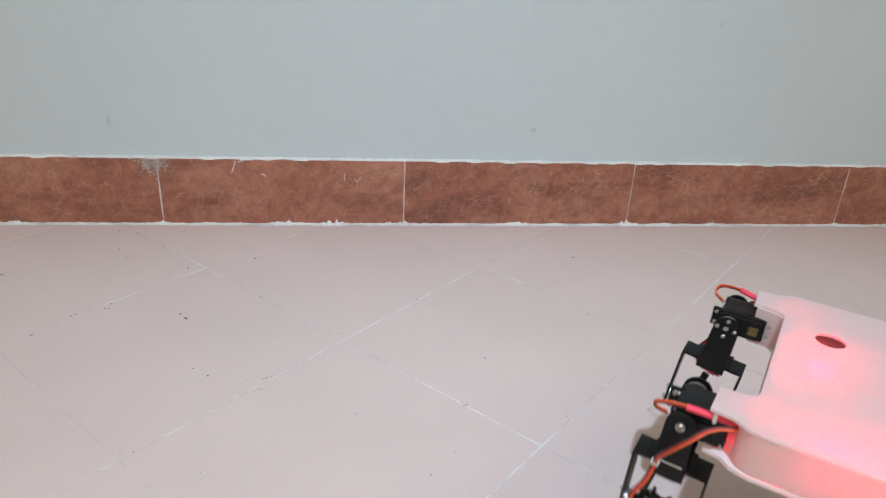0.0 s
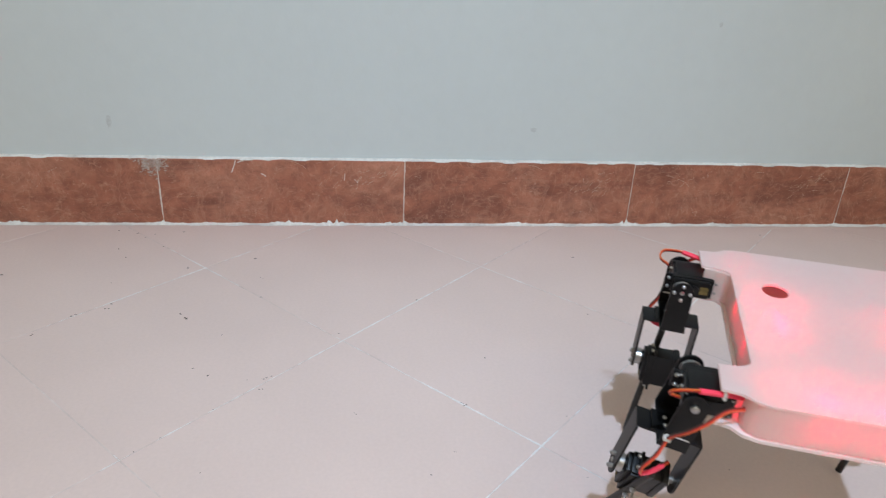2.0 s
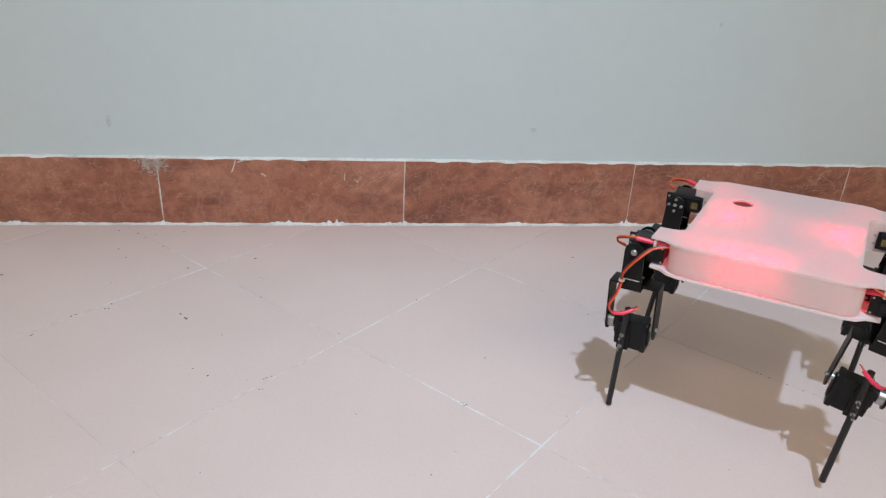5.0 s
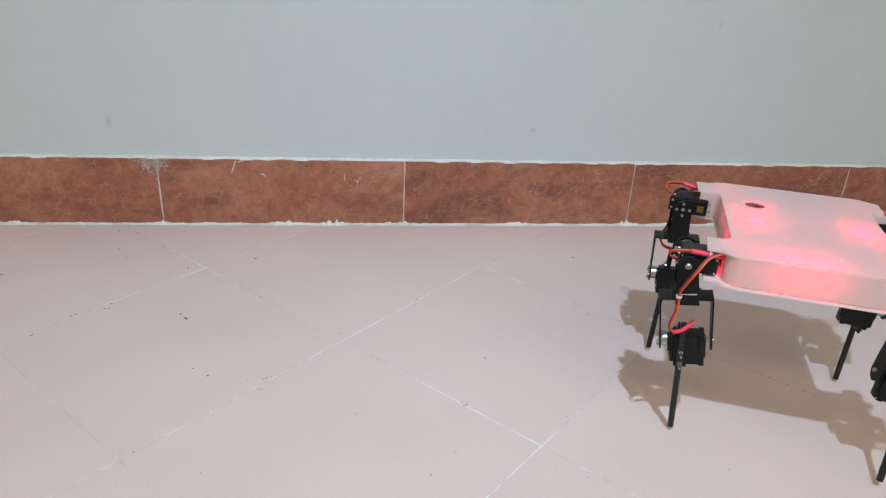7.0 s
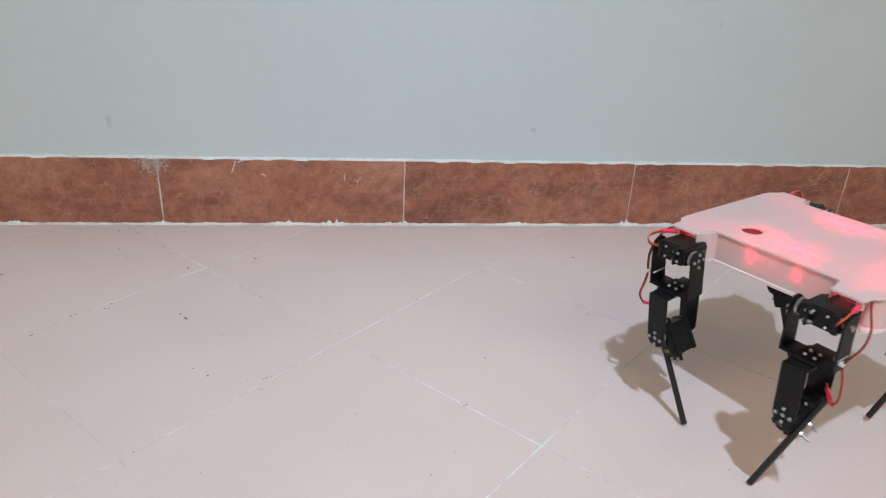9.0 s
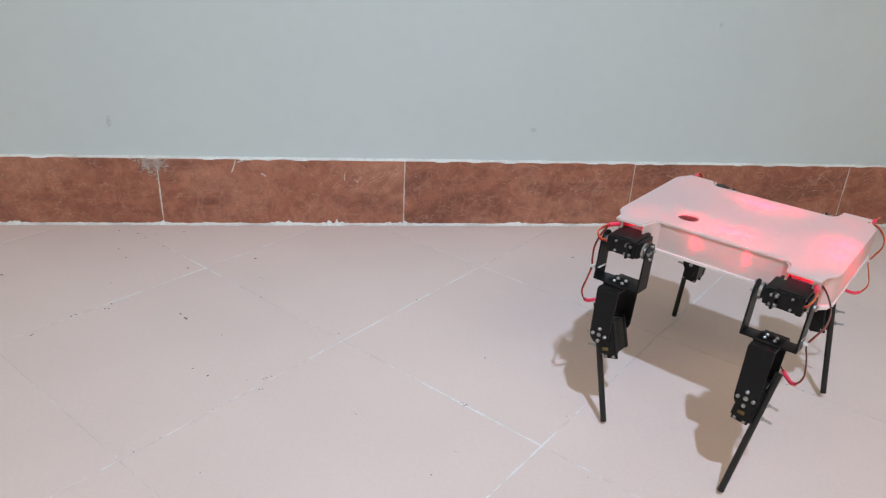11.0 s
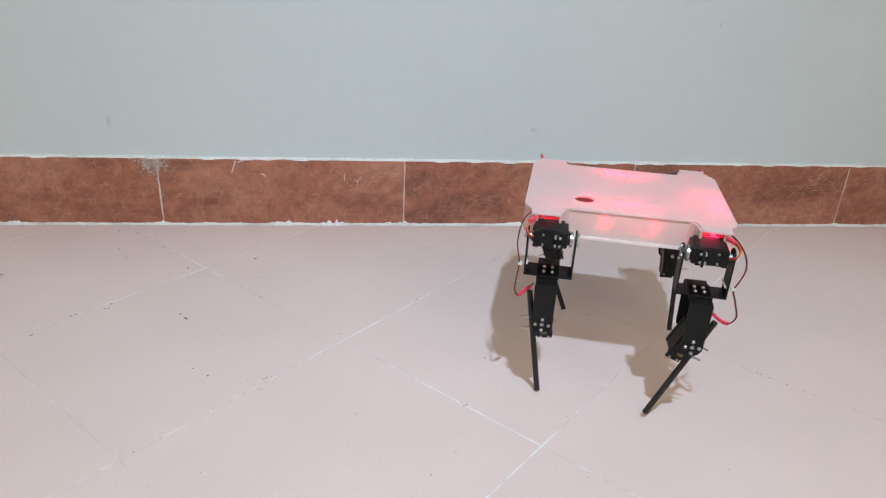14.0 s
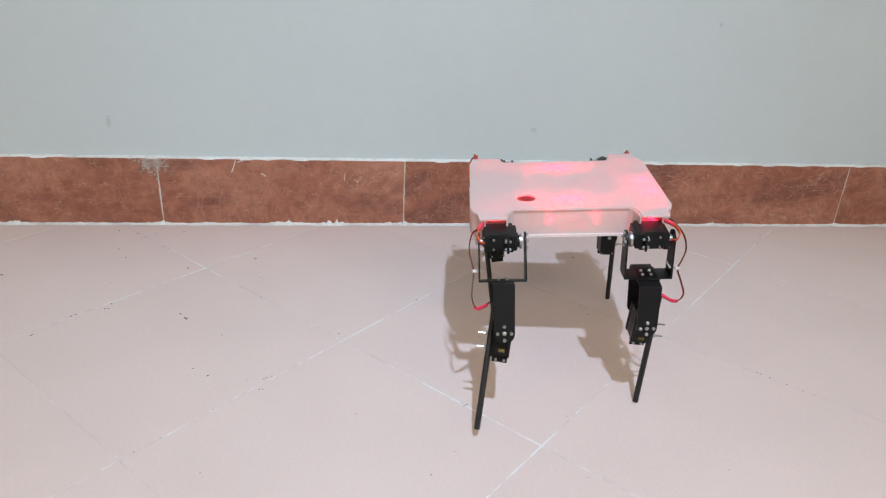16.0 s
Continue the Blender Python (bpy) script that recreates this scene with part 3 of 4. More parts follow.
    part("sleeve", bm, M_PINK, servo, "red heat-shrink sleeve")
    bm = bmesh.new()
    c = pts[4]
    box(bm, c - Vector((0.0014, 0.0036, 0.0036)), c + Vector((0.0014, 0.0036, 0.0036)), 0.0008)
    part("cable_tie", bm, M_TIE, servo, "white nylon cable tie")

    # knee servo: own space, origin on the knee axis, rod down its outer side
    knee = build_servo("knee_servo", 0.0100, 0.0300, 0.0100, 0.0200, sx, None, "black servo motor at the knee")
    bm = bmesh.new()
    box(bm, (sx * 0.006 - 0.0070, min(sy * 0.0088, sy * 0.0122), -0.0310), (sx * 0.006 + 0.0070, max(sy * 0.0088, sy * 0.0122), 0.0080), 0.0008)
    part("rod_clamp", bm, M_BLACK, knee, "small black clamp plate")
    bm = bmesh.new()
    rod(bm, (sx * 0.0200, 0, 0), (sx * 0.0268, 0, 0), 0.0088, 20)
    part("horn", bm, M_STEEL, knee, "round bright metal servo horn")
    bm = bmesh.new()
    rod(bm, (-sx * 0.0200, 0, 0), (-sx * 0.0268, 0, 0), 0.0034, 12)
    part("bearing", bm, M_STEEL, knee, "small steel bearing")
    bm = bmesh.new()
    rod(bm, (sx * 0.0020, sy * ROD_Y, 0.030), (sx * ROD_X, sy * ROD_Y, -FOOT), 0.0036, 16)
    part("foot_rod", bm, M_ROD, knee, "straight black rod foot")
    for z in (-0.006, -0.022):
        bm = bmesh.new()
        x = sx * (0.0046 - z * 0.08)
        rod(bm, (x, sy * 0.010, z), (x, sy * (ROD_Y + 0.0145), z), 0.0013, 8)
        rod(bm, (x, sy * (ROD_Y + 0.0034), z), (x, sy * (ROD_Y + 0.0058), z), 0.0026, 6)
        part("rod_bolt", bm, M_STEEL, knee, "long steel bolt with a nut")
    for y in (-0.005, 0.005):
        bolt(knee, (sx * 0.0084, y, -0.0338), (sx, 0, 0), 0.0019, 0.0024)
        bolt(knee, (sx * 0.0084, y, 0.0135), (sx, 0, 0), 0.0019, 0.0024)
    bm = bmesh.new()
    box(bm, (sx * 0.0178 - 0.0006, -0.0035, -0.0235), (sx * 0.0178 + 0.0006, 0.0035, -0.0195), 0.0003)
    part("sticker", bm, M_BRASS, knee, "small gold sticker")
    return hip, knee


build_cover()
LEGS = {(sx, sy): build_leg(sx, sy) for sx in (1, -1) for sy in (1, -1)}


# ---- floor dirt and tiles ----
def specks():
    bm = bmesh.new()
    rng = random.Random(5)
    spots = [
        (-0.260, 0.937, 0.0023), (-0.273, 0.954, 0.0015), (-0.188, 1.142, 0.0022), (-0.380, 0.970, 0.0016), (-0.381, 0.985, 0.0016),
        (-0.385, 0.970, 0.0016), (-0.224, 0.808, 0.0012), (-0.201, 0.792, 0.0013), (-0.128, 0.759, 0.0013), (-0.201, 0.891, 0.0014),
        (0.168, 0.821, 0.0012), (0.073, 0.595, 0.0011), (0.381, 1.143, 0.0015), (0.350, 0.936, 0.0012), (-0.012, 0.706, 0.0009),
        (-0.175, 0.611, 0.0009), (0.250, 0.688, 0.0011), (-0.580, 1.084, 0.0023), (-0.407, 1.148, 0.0014), (-0.429, 1.183, 0.0019),
        (-0.036, 0.890, 0.0012), (-0.150, 0.780, 0.0009), (-0.334, 1.258, 0.0016), (-0.384, 1.247, 0.0013), (-0.452, 1.263, 0.0017),
        (0.802, 1.244, 0.0017), (-0.161, 1.002, 0.0013), (0.105, 0.630, 0.0007), (-0.294, 1.108, 0.0013), (-0.166, 1.067, 0.0010),
        (-0.403, 1.056, 0.0011), (-0.461, 0.897, 0.0014), (0.545, 0.771, 0.0011), (0.556, 0.758, 0.0013), (0.572, 0.742, 0.0010),
        (0.587, 0.727, 0.0011), (0.596, 0.718, 0.0010), (0.128, 0.716, 0.0014), (0.122, 0.721, 0.0010), (-0.126, 0.784, 0.0013),
        (-0.120, 0.787, 0.0012), (-0.182, 0.720, 0.0011), (-0.231, 0.670, 0.0012), (-0.254, 0.648, 0.0011), (-0.426, 0.949, 0.0018),
        (-0.422, 0.954, 0.0013), (-0.415, 1.252, 0.0015), (-0.397, 1.234, 0.0014), (-0.355, 1.192, 0.0014), (0.084, 0.988, 0.0014),
        (0.246, 0.582, 0.0007), (0.412, 0.585, 0.0009),
    ]
    for x, y, r in spots:
        for k in range(rng.choice((1, 1, 2))):
            a = rng.uniform(0, 6.28)
            c = Vector((x + k * rng.uniform(-0.004, 0.004), y + k * rng.uniform(-0.004, 0.004), 0))
            n = 7
            vs = [bm.verts.new(c + Vector((math.cos(a + i * math.tau / n) * r * rng.uniform(0.6, 1.5), math.sin(a + i * math.tau / n) * r * rng.uniform(0.4, 0.9), 0.0001))) for i in range(n)]
            top = bm.verts.new(c + Vector((0, 0, r * 0.5 + 0.0002)))
            for i in range(n):
                bm.faces.new((vs[i - 1], vs[i], top))
    tagged(new("floor_specks", finish(bm, "floor_specks", M_DIRT)), "tiny dark specks of dirt on the tiles", "dirt", kind="stuff")


specks()


def clip(poly, axis, limit, keep_less):
    out = []
    for a, b in zip(poly, poly[1:] + poly[:1]):
        ia, ib = (a[axis] <= limit) == keep_less, (b[axis] <= limit) == keep_less
        if ia:
            out.append(a)
        if ia != ib:
            t = (limit - a[axis]) / (b[axis] - a[axis])
            out.append(tuple(a[i] + (b[i] - a[i]) * t for i in (0, 1)))
    return out


def tile_mesh(poly, c):
    """A tile with a softened rim, its origin at c."""
    bm = bmesh.new()
    pts = [Vector((x - c[0], y - c[1], 0)) for x, y in poly]
    mid = sum(pts, Vector()) / len(pts)
    rings = []
    for inset, z in ((0.0, -0.004), (0.0, -0.0002), (0.0006, 0.0)):
        rings.append([bm.verts.new(p + (mid - p).normalized() * inset + Vector((0, 0, z))) for p in pts])
    for a, b in zip(rings, rings[1:]):
        for i in range(len(pts)):
            bm.faces.new((a[i - 1], a[i], b[i], b[i - 1]))
    bm.faces.new(rings[-1])
    return finish(bm, "floor_tile", M_TILE)


E1 = (math.cos(0.7862), math.sin(0.7862))
E2 = (E1[1], -E1[0])
ORIGIN = (-2.211 * TILE, 3.3179 * TILE)
GAP = 0.0011


def corner(i, j):
    return (ORIGIN[0] + (i * E1[0] + j * E2[0]) * TILE, ORIGIN[1] + (i * E1[1] + j * E2[1]) * TILE)


# joints that still hold white filler: first corner, along which edge (1 or 2), then how far it is filled at the start, the middle and the end
FILLED = [(0, 1, 1, 0.25, 0.75, 1.0), (1, 1, 1, 0.55, 0.5, 0.5), (0, 2, 1, 0.45, 0.4, 0.75), (-1, 2, 1, 0.2, 0.3, 0.5), (1, 2, 1, 0.85, 0.9, 0.85), (2, 2, 1, 0.6, 0.35, 0.25),
          (0, 3, 1, 0.45, 0.65, 0.8), (1, 3, 1, 0.75, 0.45, 0.35), (2, 3, 1, 0.55, 0.9, 1.0), (3, 3, 1, 0.9, 0.6, 0.55), (0, 1, 2, 0.0, 0.18, 0.3), (1, 0, 2, 0.1, 0.35, 1.0),
          (1, 1, 2, 0.95, 0.3, 0.45), (1, 2, 2, 0.5, 0.85, 1.0), (1, 3, 2, 0.5, 0.3, 0.25), (2, 1, 2, 0.2, 0.25, 0.5), (2, 2, 2, 0.75, 0.6, 0.45), (3, 2, 2, 0.3, 0.75, 0.8), (3, 3, 2, 0.7, 0.5, 0.4)]


def joint_grout():
    """Ragged strips of white filler in the joints, broken where it has worn away."""
    bm = bmesh.new()
    n = 150
    for i, j, along, a, b, c in FILLED:
        p = Vector((*corner(i, j), 0))
        d = Vector((*(E1 if along == 1 else E2), 0))
        side = Vector((-d.y, d.x, 0))
        prev = None
        for k in range(n + 1):
            u = k / n
            amount = a + (b - a) * 2 * u if u < 0.5 else b + (c - b) * (2 * u - 1)
            q = p + d * TILE * u
            wear = noise.noise(Vector((q.x * 26, q.y * 26, 3))) * 0.75 + noise.noise(Vector((q.x * 95, q.y * 95, 8))) * 0.45
            w = 0.0013 * max(0.0, min(1.15, (amount + wear * 0.8 - 0.34) * 1.5))
            if w < 0.0002:
                prev = None
                continue
            l = w * (1 + 0.5 * noise.noise(q * 330))
            r = w * (1 + 0.5 * noise.noise(q * 330 + Vector((0, 0, 5))))
            row = [bm.verts.new(q + side * l + Vector((0, 0, 0.0001))), bm.verts.new(q + Vector((0, 0, 0.0004))), bm.verts.new(q - side * r + Vector((0, 0, 0.0001)))]
            if prev:
                bm.faces.new((prev[0], prev[1], row[1], row[0]))
                bm.faces.new((prev[1], prev[2], row[2], row[1]))
            prev = row
    part("joint_grout", bm, M_GROUT, floor, "ragged white filler in the tile joints", False)


joint_grout()

shared = None
for i in range(-22, 14):
    for j in range(-12, 24):
        c = corner(i + 0.5, j + 0.5)
        h = TILE / 2 - GAP
        quad = [(c[0] + (a * E1[0] + b * E2[0]) * h, c[1] + (a * E1[1] + b * E2[1]) * h) for a, b in ((-1, -1), (1, -1), (1, 1), (-1, 1))]
        cut = quad
        for axis, limit, less in ((0, X0, False), (0, X1, True), (1, Y0, False), (1, WALL_Y, True)):
            cut = clip(cut, axis, limit, less) if len(cut) > 2 else []
        if len(cut) < 3:
            continue
        if cut == quad:
            shared = shared or tile_mesh(quad, c)
            data = shared
        else:
            data = tile_mesh(cut, c)
        ob = new("floor_tile", data)
        ob.location = (c[0], c[1], 0)
        ob.parent = floor


# ---- what moves ----
def between(rows, t):
    """The values at t on a smooth line through rows of (seconds, values...)."""
    if t <= rows[0][0]:
        return rows[0][1:]
    if t >= rows[-1][0]:
        return rows[-1][1:]
    i = max(k for k in range(len(rows) - 1) if rows[k][0] <= t)
    a, b = rows[i], rows[i + 1]
    before, after = rows[max(i - 1, 0)], rows[min(i + 2, len(rows) - 1)]
    h = b[0] - a[0]
    u = (t - a[0]) / h
    out = []
    for k in range(1, len(a)):
        s0 = (b[k] - before[k]) / max(b[0] - before[0], 1e-6) * 0.8
        s1 = (after[k] - a[k]) / max(after[0] - a[0], 1e-6) * 0.8
        out.append((2 * u ** 3 - 3 * u * u + 1) * a[k] + (u ** 3 - 2 * u * u + u) * h * s0 + (3 * u * u - 2 * u ** 3) * b[k] + (u ** 3 - u * u) * h * s1)
    return out


def motions():
    body = [
        (0.00, 0.3973, 0.3989, 0.2462, -216.6, -1.6, 1.5),
        (0.20, 0.3665, 0.3812, 0.2470, -204.1, -1.4, -4.4),
        (0.50, 0.3715, 0.4454, 0.2386, -199.9, 0.4, -0.7),
        (0.70, 0.3346, 0.4586, 0.2580, -213.1, -0.9, 2.3),
        (1.00, 0.4114, 0.4478, 0.2452, -209.9, -1.3, -0.2),
        (1.20, 0.4023, 0.5028, 0.2344, -208.1, -2.0, 3.3),
        (1.50, 0.4055, 0.5145, 0.2488, -212.2, -2.3, 0.3),
        (1.70, 0.4395, 0.4833, 0.2452, -206.9, -1.6, -2.5),
        (2.00, 0.4191, 0.4943, 0.2400, -198.8, -0.8, -4.9),
        (2.20, 0.3955, 0.5833, 0.2413, -205.4, -2.8, 4.1),
        (2.50, 0.4403, 0.5583, 0.2449, -217.8, -2.3, 1.6),
        (2.70, 0.4366, 0.5556, 0.2415, -210.1, 0.2, -0.5),
        (3.00, 0.3831, 0.6087, 0.2540, -217.7, -0.6, -0.2),
        (3.20, 0.4608, 0.6381, 0.2379, -213.4, -2.0, -0.2),
        (3.50, 0.4406, 0.6204, 0.2370, -203.1, -1.9, -6.8),
        (3.70, 0.4436, 0.6671, 0.2323, -209.4, 3.8, -2.9),
        (4.00, 0.3899, 0.6943, 0.2547, -220.3, -0.6, 0.4),
        (4.20, 0.4680, 0.6734, 0.2470, -215.9, 1.1, -1.4),
        (4.45, 0.4753, 0.6900, 0.2499, -218.3, 0.4, 1.2),
        (4.70, 0.4890, 0.6834, 0.2513, -219.1, 1.2, -0.1),
        (4.95, 0.4695, 0.6922, 0.2554, -217.2, 1.7, -0.9),
        (5.20, 0.4766, 0.7146, 0.2507, -216.2, 0.3, -0.6),
        (5.45, 0.4957, 0.7198, 0.2509, -209.7, -0.4, -3.7),
        (5.70, 0.4910, 0.7270, 0.2472, -206.5, 2.3, -4.8),
        (5.95, 0.4744, 0.7431, 0.2568, -209.7, 2.6, -1.0),
        (6.30, 0.5086, 0.7417, 0.2476, -207.3, 0.8, 2.2),
        (6.50, 0.5032, 0.7185, 0.2551, -190.3, -1.9, 2.6),
        (6.70, 0.5149, 0.7188, 0.2513, -196.3, 1.0, 0.4),
        (7.00, 0.5055, 0.7036, 0.2512, -201.2, -0.4, -0.1),
        (7.20, 0.5056, 0.7212, 0.2509, -198.9, 1.6, 1.2),
        (7.50, 0.5105, 0.7039, 0.2499, -173.8, -0.3, 0.6),
        (7.70, 0.5096, 0.6967, 0.2521, -182.4, 0.8, 0.1),
        (8.00, 0.5145, 0.6949, 0.2476, -170.0, 0.2, 0.7),
        (8.20, 0.5129, 0.6799, 0.2515, -157.2, 1.0, -1.2),
        (8.50, 0.5185, 0.6798, 0.2514, -166.0, 0.7, 0.0),
        (8.70, 0.5192, 0.6841, 0.2547, -168.2, 3.3, -0.1),
        (9.00, 0.5109, 0.6820, 0.2468, -152.9, 1.0, 1.8),
        (9.20, 0.5300, 0.6688, 0.2481, -140.8, -0.7, -0.7),
        (9.45, 0.5396, 0.6849, 0.2481, -137.7, -0.4, -2.3),
        (9.70, 0.5189, 0.6783, 0.2464, -132.4, -0.1, -2.1),
        (9.95, 0.4714, 0.6688, 0.2497, -134.2, 0.4, 4.2),
        (10.20, 0.4819, 0.6727, 0.2514, -138.7, -0.0, -0.7),
        (10.45, 0.4831, 0.7032, 0.2496, -135.9, -0.3, -0.7),
        (10.70, 0.4442, 0.7157, 0.2494, -137.0, 0.3, 2.2),
        (10.95, 0.4519, 0.7352, 0.2465, -136.9, 0.3, -0.2),
        (11.30, 0.4523, 0.7209, 0.2520, -129.3, -0.7, -0.2),
        (11.50, 0.4977, 0.7756, 0.2448, -127.0, 0.8, -1.6),
        (11.70, 0.4889, 0.7505, 0.2400, -117.1, -0.4, -6.0),
        (12.00, 0.3811, 0.7465, 0.2430, -117.6, 1.1, 6.0),
        (12.20, 0.3925, 0.7226, 0.2549, -132.0, 0.2, -0.1),
        (12.50, 0.4425, 0.8112, 0.2443, -125.6, 0.3, -1.5),
        (12.70, 0.3563, 0.8127, 0.2453, -127.5, 0.3, 2.6),
        (13.00, 0.3760, 0.8684, 0.2478, -131.6, 0.2, 1.2),
        (13.20, 0.4047, 0.8649, 0.2459, -122.3, 0.6, -4.5),
        (13.50, 0.3980, 0.8559, 0.2396, -117.3, 0.9, -5.9),
        (13.70, 0.3236, 0.8266, 0.2488, -121.5, 0.0, 1.2),
        (14.00, 0.3343, 0.8259, 0.2481, -106.3, -0.3, 0.1),
        (14.20, 0.3322, 0.8164, 0.2530, -119.1, 0.5, 0.1),
        (14.50, 0.3314, 0.8233, 0.2472, -99.8, 0.4, -0.3),
        (14.70, 0.3410, 0.8227, 0.2481, -91.0, 0.1, 0.5),
        (15.00, 0.3397, 0.8282, 0.2504, -100.9, -0.0, -0.2),
        (15.20, 0.3433, 0.8507, 0.2504, -99.9, -1.0, 1.5),
        (15.50, 0.3109, 0.8160, 0.2492, -102.7, 0.6, -0.2),
        (15.70, 0.2763, 0.8674, 0.2429, -101.2, -0.9, 2.1),
        (16.00, 0.2624, 0.8665, 0.2425, -97.4, 1.3, 4.5),
    ]
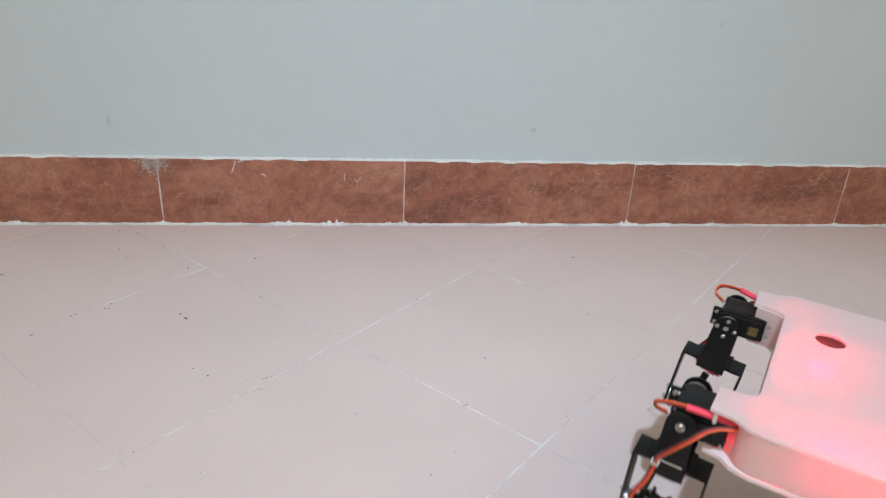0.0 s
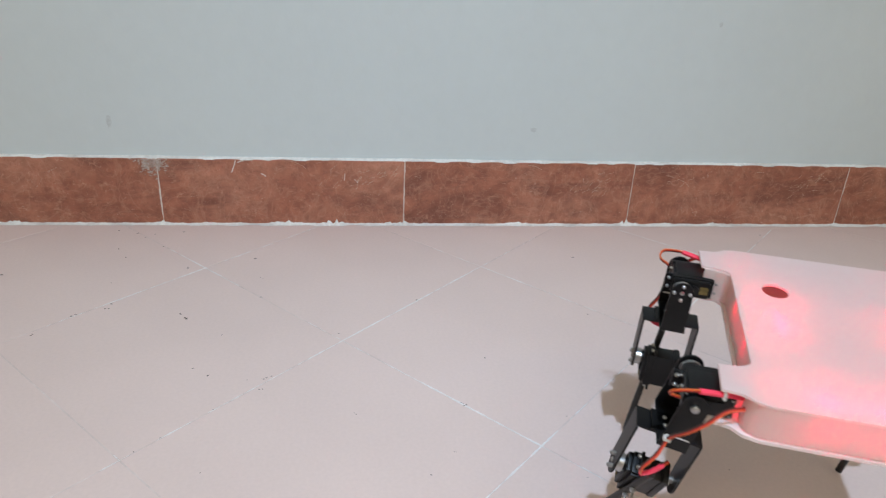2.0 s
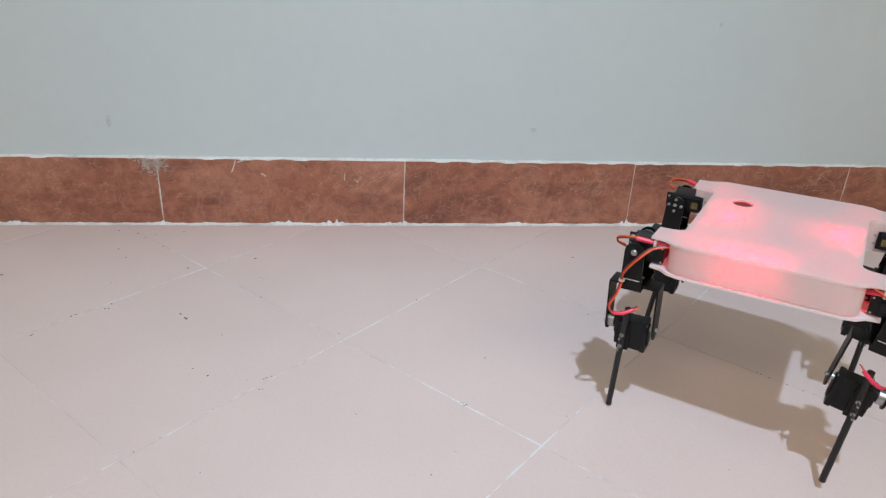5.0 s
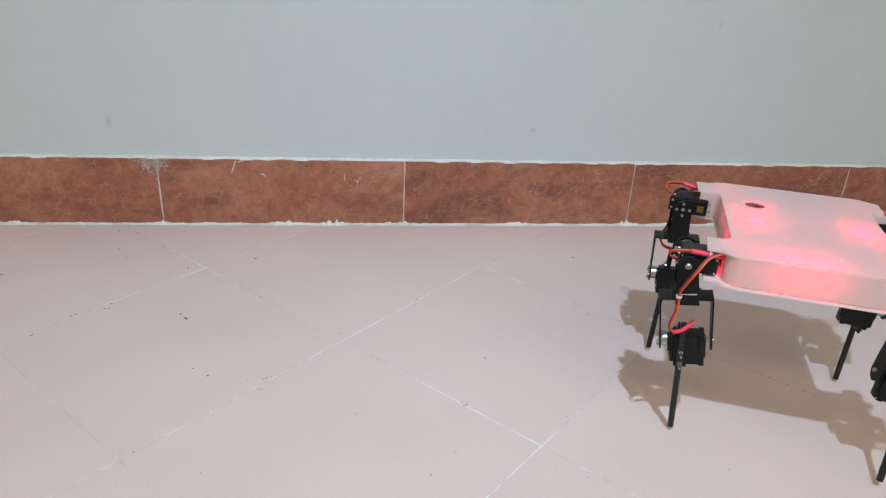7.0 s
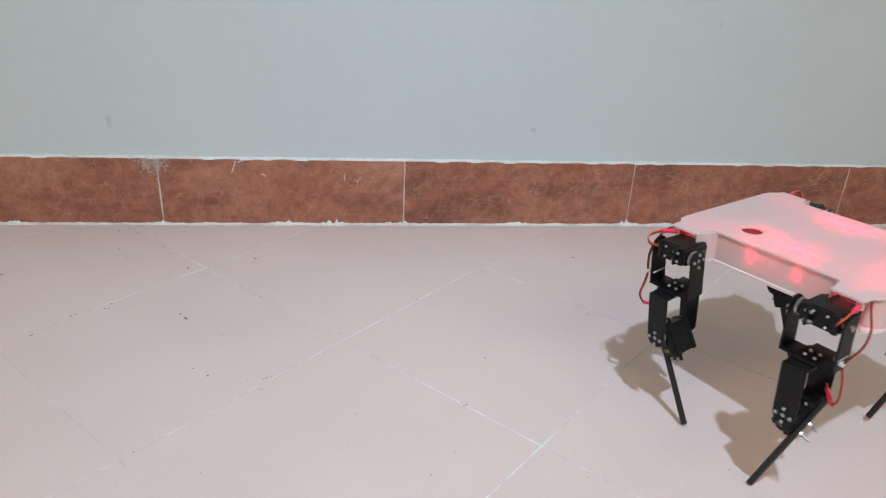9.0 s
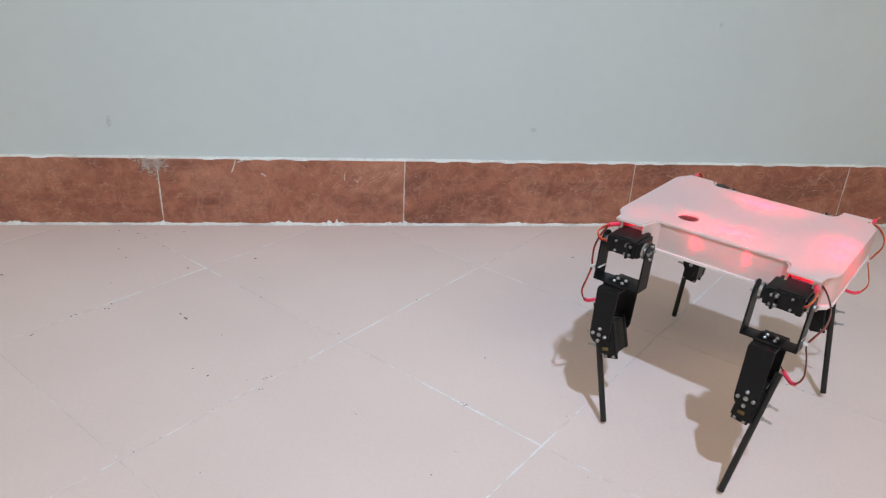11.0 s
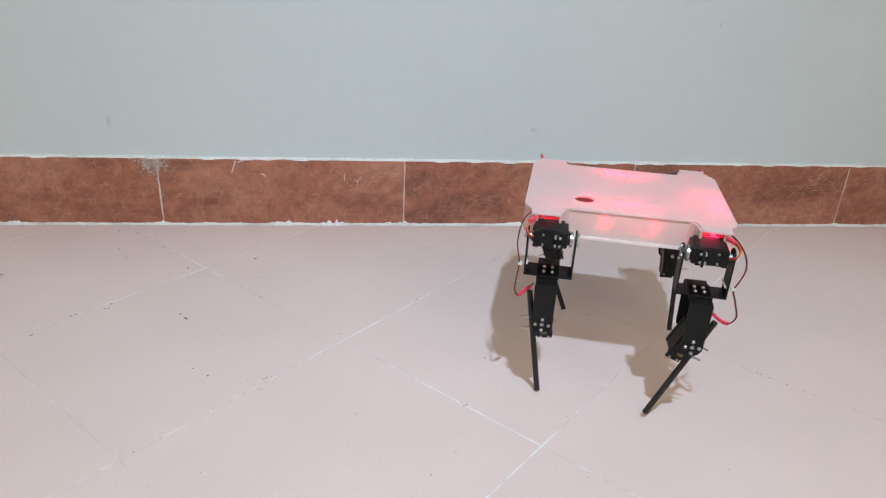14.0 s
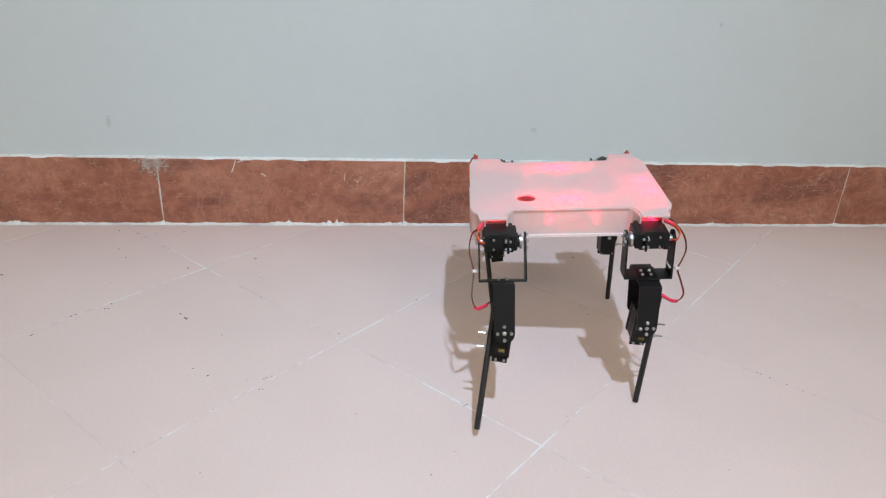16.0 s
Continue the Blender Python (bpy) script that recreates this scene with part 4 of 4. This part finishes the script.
    swings = {
        (1, 1): [
            (0.00, -1.8, -4.9), (0.20, 22.8, -12.8), (0.50, 24.3, -9.6), (0.70, 11.4, -8.3), (1.00, -7.9, -10.0), (1.20, 1.9, 12.7),
            (1.50, 5.3, -11.1), (1.70, -11.6, -6.1), (2.00, -11.7, -22.9), (2.20, 9.1, -1.7), (2.50, 1.4, -3.1), (2.70, -7.6, -17.1),
            (3.00, 11.0, 4.7), (3.20, -2.6, 2.1), (3.50, -12.8, -29.3), (3.70, -13.2, -24.0), (4.00, 9.7, 1.4), (4.20, -10.1, -8.4),
            (4.45, -0.4, -2.5), (4.70, -5.3, -7.3), (4.95, -0.1, -6.4), (5.20, 2.8, 2.6), (5.45, -9.0, -13.6), (5.70, -14.0, -26.2),
            (5.95, -2.5, -12.4), (6.30, 6.9, -9.5), (6.50, 7.4, -25.9), (6.70, 7.7, -8.2), (7.00, 9.4, -4.2), (7.20, 7.9, -2.3),
            (7.50, 5.4, -22.5), (7.70, 8.6, -5.6), (8.00, 1.8, -19.9), (8.20, 6.2, -20.4), (8.50, 5.1, -4.1), (8.70, 3.9, -0.9),
            (9.00, 2.0, -19.8), (9.20, 5.4, -20.5), (9.45, -8.9, -18.6), (9.70, -11.2, -25.4), (9.95, 4.0, -7.3), (10.20, 2.1, -4.5),
            (10.45, -7.2, -16.4), (10.70, 2.9, -1.9), (10.95, -9.5, -7.4), (11.30, 4.3, 3.4), (11.50, -15.9, -13.4), (11.70, -17.9, -32.5),
            (12.00, 1.0, -12.2), (12.20, 9.2, 4.0), (12.50, -13.3, -21.1), (12.70, 7.6, -1.5), (13.00, -5.6, -3.9), (13.20, -18.4, -22.0),
            (13.50, -15.5, -30.2), (13.70, 1.8, -13.5), (14.00, 2.9, -23.5), (14.20, 7.8, -6.2), (14.50, 0.3, -25.0), (14.70, 4.4, -23.8),
            (15.00, 5.5, -6.6), (15.20, -1.9, -12.5), (15.50, 5.8, 7.2), (15.70, -4.7, -0.9), (16.00, -0.5, -7.5),
        ],
        (1, -1): [
            (0.00, -5.6, 15.4), (0.20, 5.8, 8.5), (0.50, -14.4, -7.0), (0.70, 6.6, 5.4), (1.00, -5.0, 5.3), (1.20, -12.3, -3.7),
            (1.50, 8.8, 10.2), (1.70, -2.0, 9.7), (2.00, -1.2, 1.8), (2.20, -8.3, -9.3), (2.50, -9.2, 2.5), (2.70, -9.4, -4.4),
            (3.00, 6.2, 0.4), (3.20, -6.3, 13.6), (3.50, 5.9, 8.5), (3.70, -14.6, -17.7), (4.00, 12.0, 3.3), (4.20, -9.8, 8.1),
            (4.45, -10.7, 2.6), (4.70, -11.7, 2.3), (4.95, -3.8, -1.4), (5.20, -1.9, 7.0), (5.45, -1.6, 11.6), (5.70, -5.6, -4.3),
            (5.95, -2.5, -8.8), (6.30, 4.7, 25.4), (6.50, 10.9, 12.8), (6.70, 3.4, 9.1), (7.00, 2.4, 7.5), (7.20, 0.3, 32.1),
            (7.50, 8.1, 12.3), (7.70, 4.5, 15.1), (8.00, 4.1, 27.0), (8.20, 8.6, 10.9), (8.50, 3.3, 8.9), (8.70, -0.5, 12.3),
            (9.00, 6.3, 27.4), (9.20, 9.1, 8.8), (9.45, 1.1, 9.3), (9.70, -2.5, -0.3), (9.95, -10.5, -6.1), (10.20, 2.1, 6.3),
            (10.45, -10.0, 4.0), (10.70, -12.0, 4.1), (10.95, -5.6, 17.3), (11.30, 5.8, 11.7), (11.50, -7.0, 10.8), (11.70, 4.5, 4.7),
            (12.00, -18.1, -11.8), (12.20, 7.3, 6.1), (12.50, -9.5, 6.2), (12.70, -14.6, -4.1), (13.00, -4.7, 19.1), (13.20, -2.2, 7.3),
            (13.50, 4.3, 4.2), (13.70, 2.6, 28.0), (14.00, 8.6, 8.8), (14.20, 2.7, 13.5), (14.50, 5.4, 22.1), (14.70, 7.7, 5.8),
            (15.00, 1.8, 4.4), (15.20, -2.9, -0.7), (15.50, 0.7, -0.6), (15.70, -7.0, 21.0), (16.00, -24.4, -9.4),
        ],
        (-1, 1): [
            (0.00, -9.9, 2.2), (0.20, -14.4, 0.7), (0.50, -19.5, 8.2), (0.70, -4.3, -9.1), (1.00, -12.1, 8.6), (1.20, -7.4, -5.4),
            (1.50, 0.4, -25.1), (1.70, -3.7, -6.4), (2.00, -23.0, 15.5), (2.20, -5.6, -7.8), (2.50, -11.2, 6.7), (2.70, -9.0, -3.7),
            (3.00, -4.9, -4.7), (3.20, -14.9, 1.0), (3.50, -3.7, 38.9), (3.70, -6.5, 4.7), (4.00, 3.5, -7.6), (4.20, -7.8, -0.3),
            (4.45, -9.6, 0.1), (4.70, -11.4, 2.3), (4.95, -9.6, 0.3), (5.20, -12.1, 1.8), (5.45, -8.8, 13.2), (5.70, -4.5, 14.3),
            (5.95, -3.1, -1.0), (6.30, -7.7, -16.7), (6.50, -8.0, -8.7), (6.70, -9.0, -0.3), (7.00, -7.2, 9.7), (7.20, -10.4, -11.5),
            (7.50, -8.3, -3.8), (7.70, -8.9, -0.1), (8.00, -12.4, -19.7), (8.20, -10.1, 1.5), (8.50, -7.0, -3.0), (8.70, -8.9, -2.6),
            (9.00, -12.7, -16.4), (9.20, -13.5, 4.2), (9.45, -15.8, 4.6), (9.70, -20.8, 3.4), (9.95, -8.2, -2.6), (10.20, -8.4, 6.6),
            (10.45, -6.3, 15.3), (10.70, -3.6, 1.1), (10.95, -14.0, 11.4), (11.30, -10.1, 1.9), (11.50, -18.4, 3.7), (11.70, -27.1, 6.8),
            (12.00, -10.3, -4.0), (12.20, -8.1, -0.5), (12.50, -12.3, 21.0), (12.70, 1.7, -1.3), (13.00, -12.1, 6.3), (13.20, -13.2, 27.6),
            (13.50, -17.6, 38.9), (13.70, -7.9, 6.7), (14.00, -15.6, 1.7), (14.20, -8.7, -0.2), (14.50, -13.3, -18.6), (14.70, -11.4, -0.6),
            (15.00, -9.8, 6.2), (15.20, -12.0, 3.8), (15.50, 4.0, -14.8), (15.70, -9.8, 3.1), (16.00, -6.7, -1.9),
        ],
        (-1, -1): [
            (0.00, -10.3, -12.6), (0.20, -3.5, 2.6), (0.50, -10.8, -11.6), (0.70, -3.8, -2.3), (1.00, -3.9, -11.3), (1.20, -19.1, -4.7),
            (1.50, -1.3, -11.6), (1.70, -1.6, -1.3), (2.00, -14.3, 4.9), (2.20, 8.6, 15.4), (2.50, -11.9, -5.7), (2.70, -6.4, -1.8),
            (3.00, -3.5, 3.7), (3.20, -16.1, -1.5), (3.50, -14.3, 5.0), (3.70, -10.8, 44.1), (4.00, 6.3, 8.2), (4.20, -9.5, 5.8),
            (4.45, -6.6, 14.4), (4.70, -11.9, 5.4), (4.95, -7.8, 6.4), (5.20, -12.1, 5.6), (5.45, -17.1, 6.8), (5.70, -13.8, 23.2),
            (5.95, -3.6, 21.6), (6.30, -4.6, 21.6), (6.50, 1.1, 17.5), (6.70, -9.3, 22.3), (7.00, -7.2, 5.1), (7.20, -7.4, 14.7),
            (7.50, -5.1, 27.0), (7.70, -9.8, 19.5), (8.00, -6.3, 26.2), (8.20, -7.6, 6.4), (8.50, -3.9, 1.2), (8.70, -8.2, 6.4),
            (9.00, -6.8, 23.2), (9.20, -5.0, 23.5), (9.45, -1.0, 7.4), (9.70, -7.7, 14.8), (9.95, -0.6, 25.6), (10.20, 3.0, 2.6),
            (10.45, 0.5, 5.1), (10.70, 4.9, 12.0), (10.95, 1.5, -4.4), (11.30, 9.2, -1.4), (11.50, -0.3, -0.3), (11.70, -10.3, 5.9),
            (12.00, -3.7, 31.7), (12.20, 4.8, 4.1), (12.50, -2.4, 0.4), (12.70, 3.8, 21.9), (13.00, 8.3, -4.8), (13.20, -15.0, 5.2),
            (13.50, -6.9, 7.9), (13.70, -2.2, 8.7), (14.00, -9.1, 22.5), (14.20, -11.9, 6.0), (14.50, -16.4, 4.9), (14.70, -6.5, 18.5),
            (15.00, -8.4, 4.6), (15.20, -10.8, 2.8), (15.50, -11.3, 5.9), (15.70, -22.2, 5.1), (16.00, -25.1, 5.2),
        ],
    }
    steps = [k * 0.1 for k in range(161)]
    rows = []
    for t in steps:
        x, y, z, yaw, pitch, roll = between(body, t)
        rows.append((t, pose(x, y, z, roll, pitch, yaw)))
    walk(robot, rows)
    for (sx, sy), angles in swings.items():
        hip, knee = LEGS[sx, sy]
        hip_rows, knee_rows = [], []
        for t in steps:
            a, b = between(angles, t)
            m = Matrix.Translation((sx * LX, sy * LY, ZH)) @ Matrix.Rotation(radians(a), 4, "Y")
            hip_rows.append((t, m))
            knee_rows.append((t, m @ Matrix.Translation((0, 0, -SHIN)) @ Matrix.Rotation(radians(b), 4, "X")))
        walk(hip, hip_rows)
        walk(knee, knee_rows)


motions()
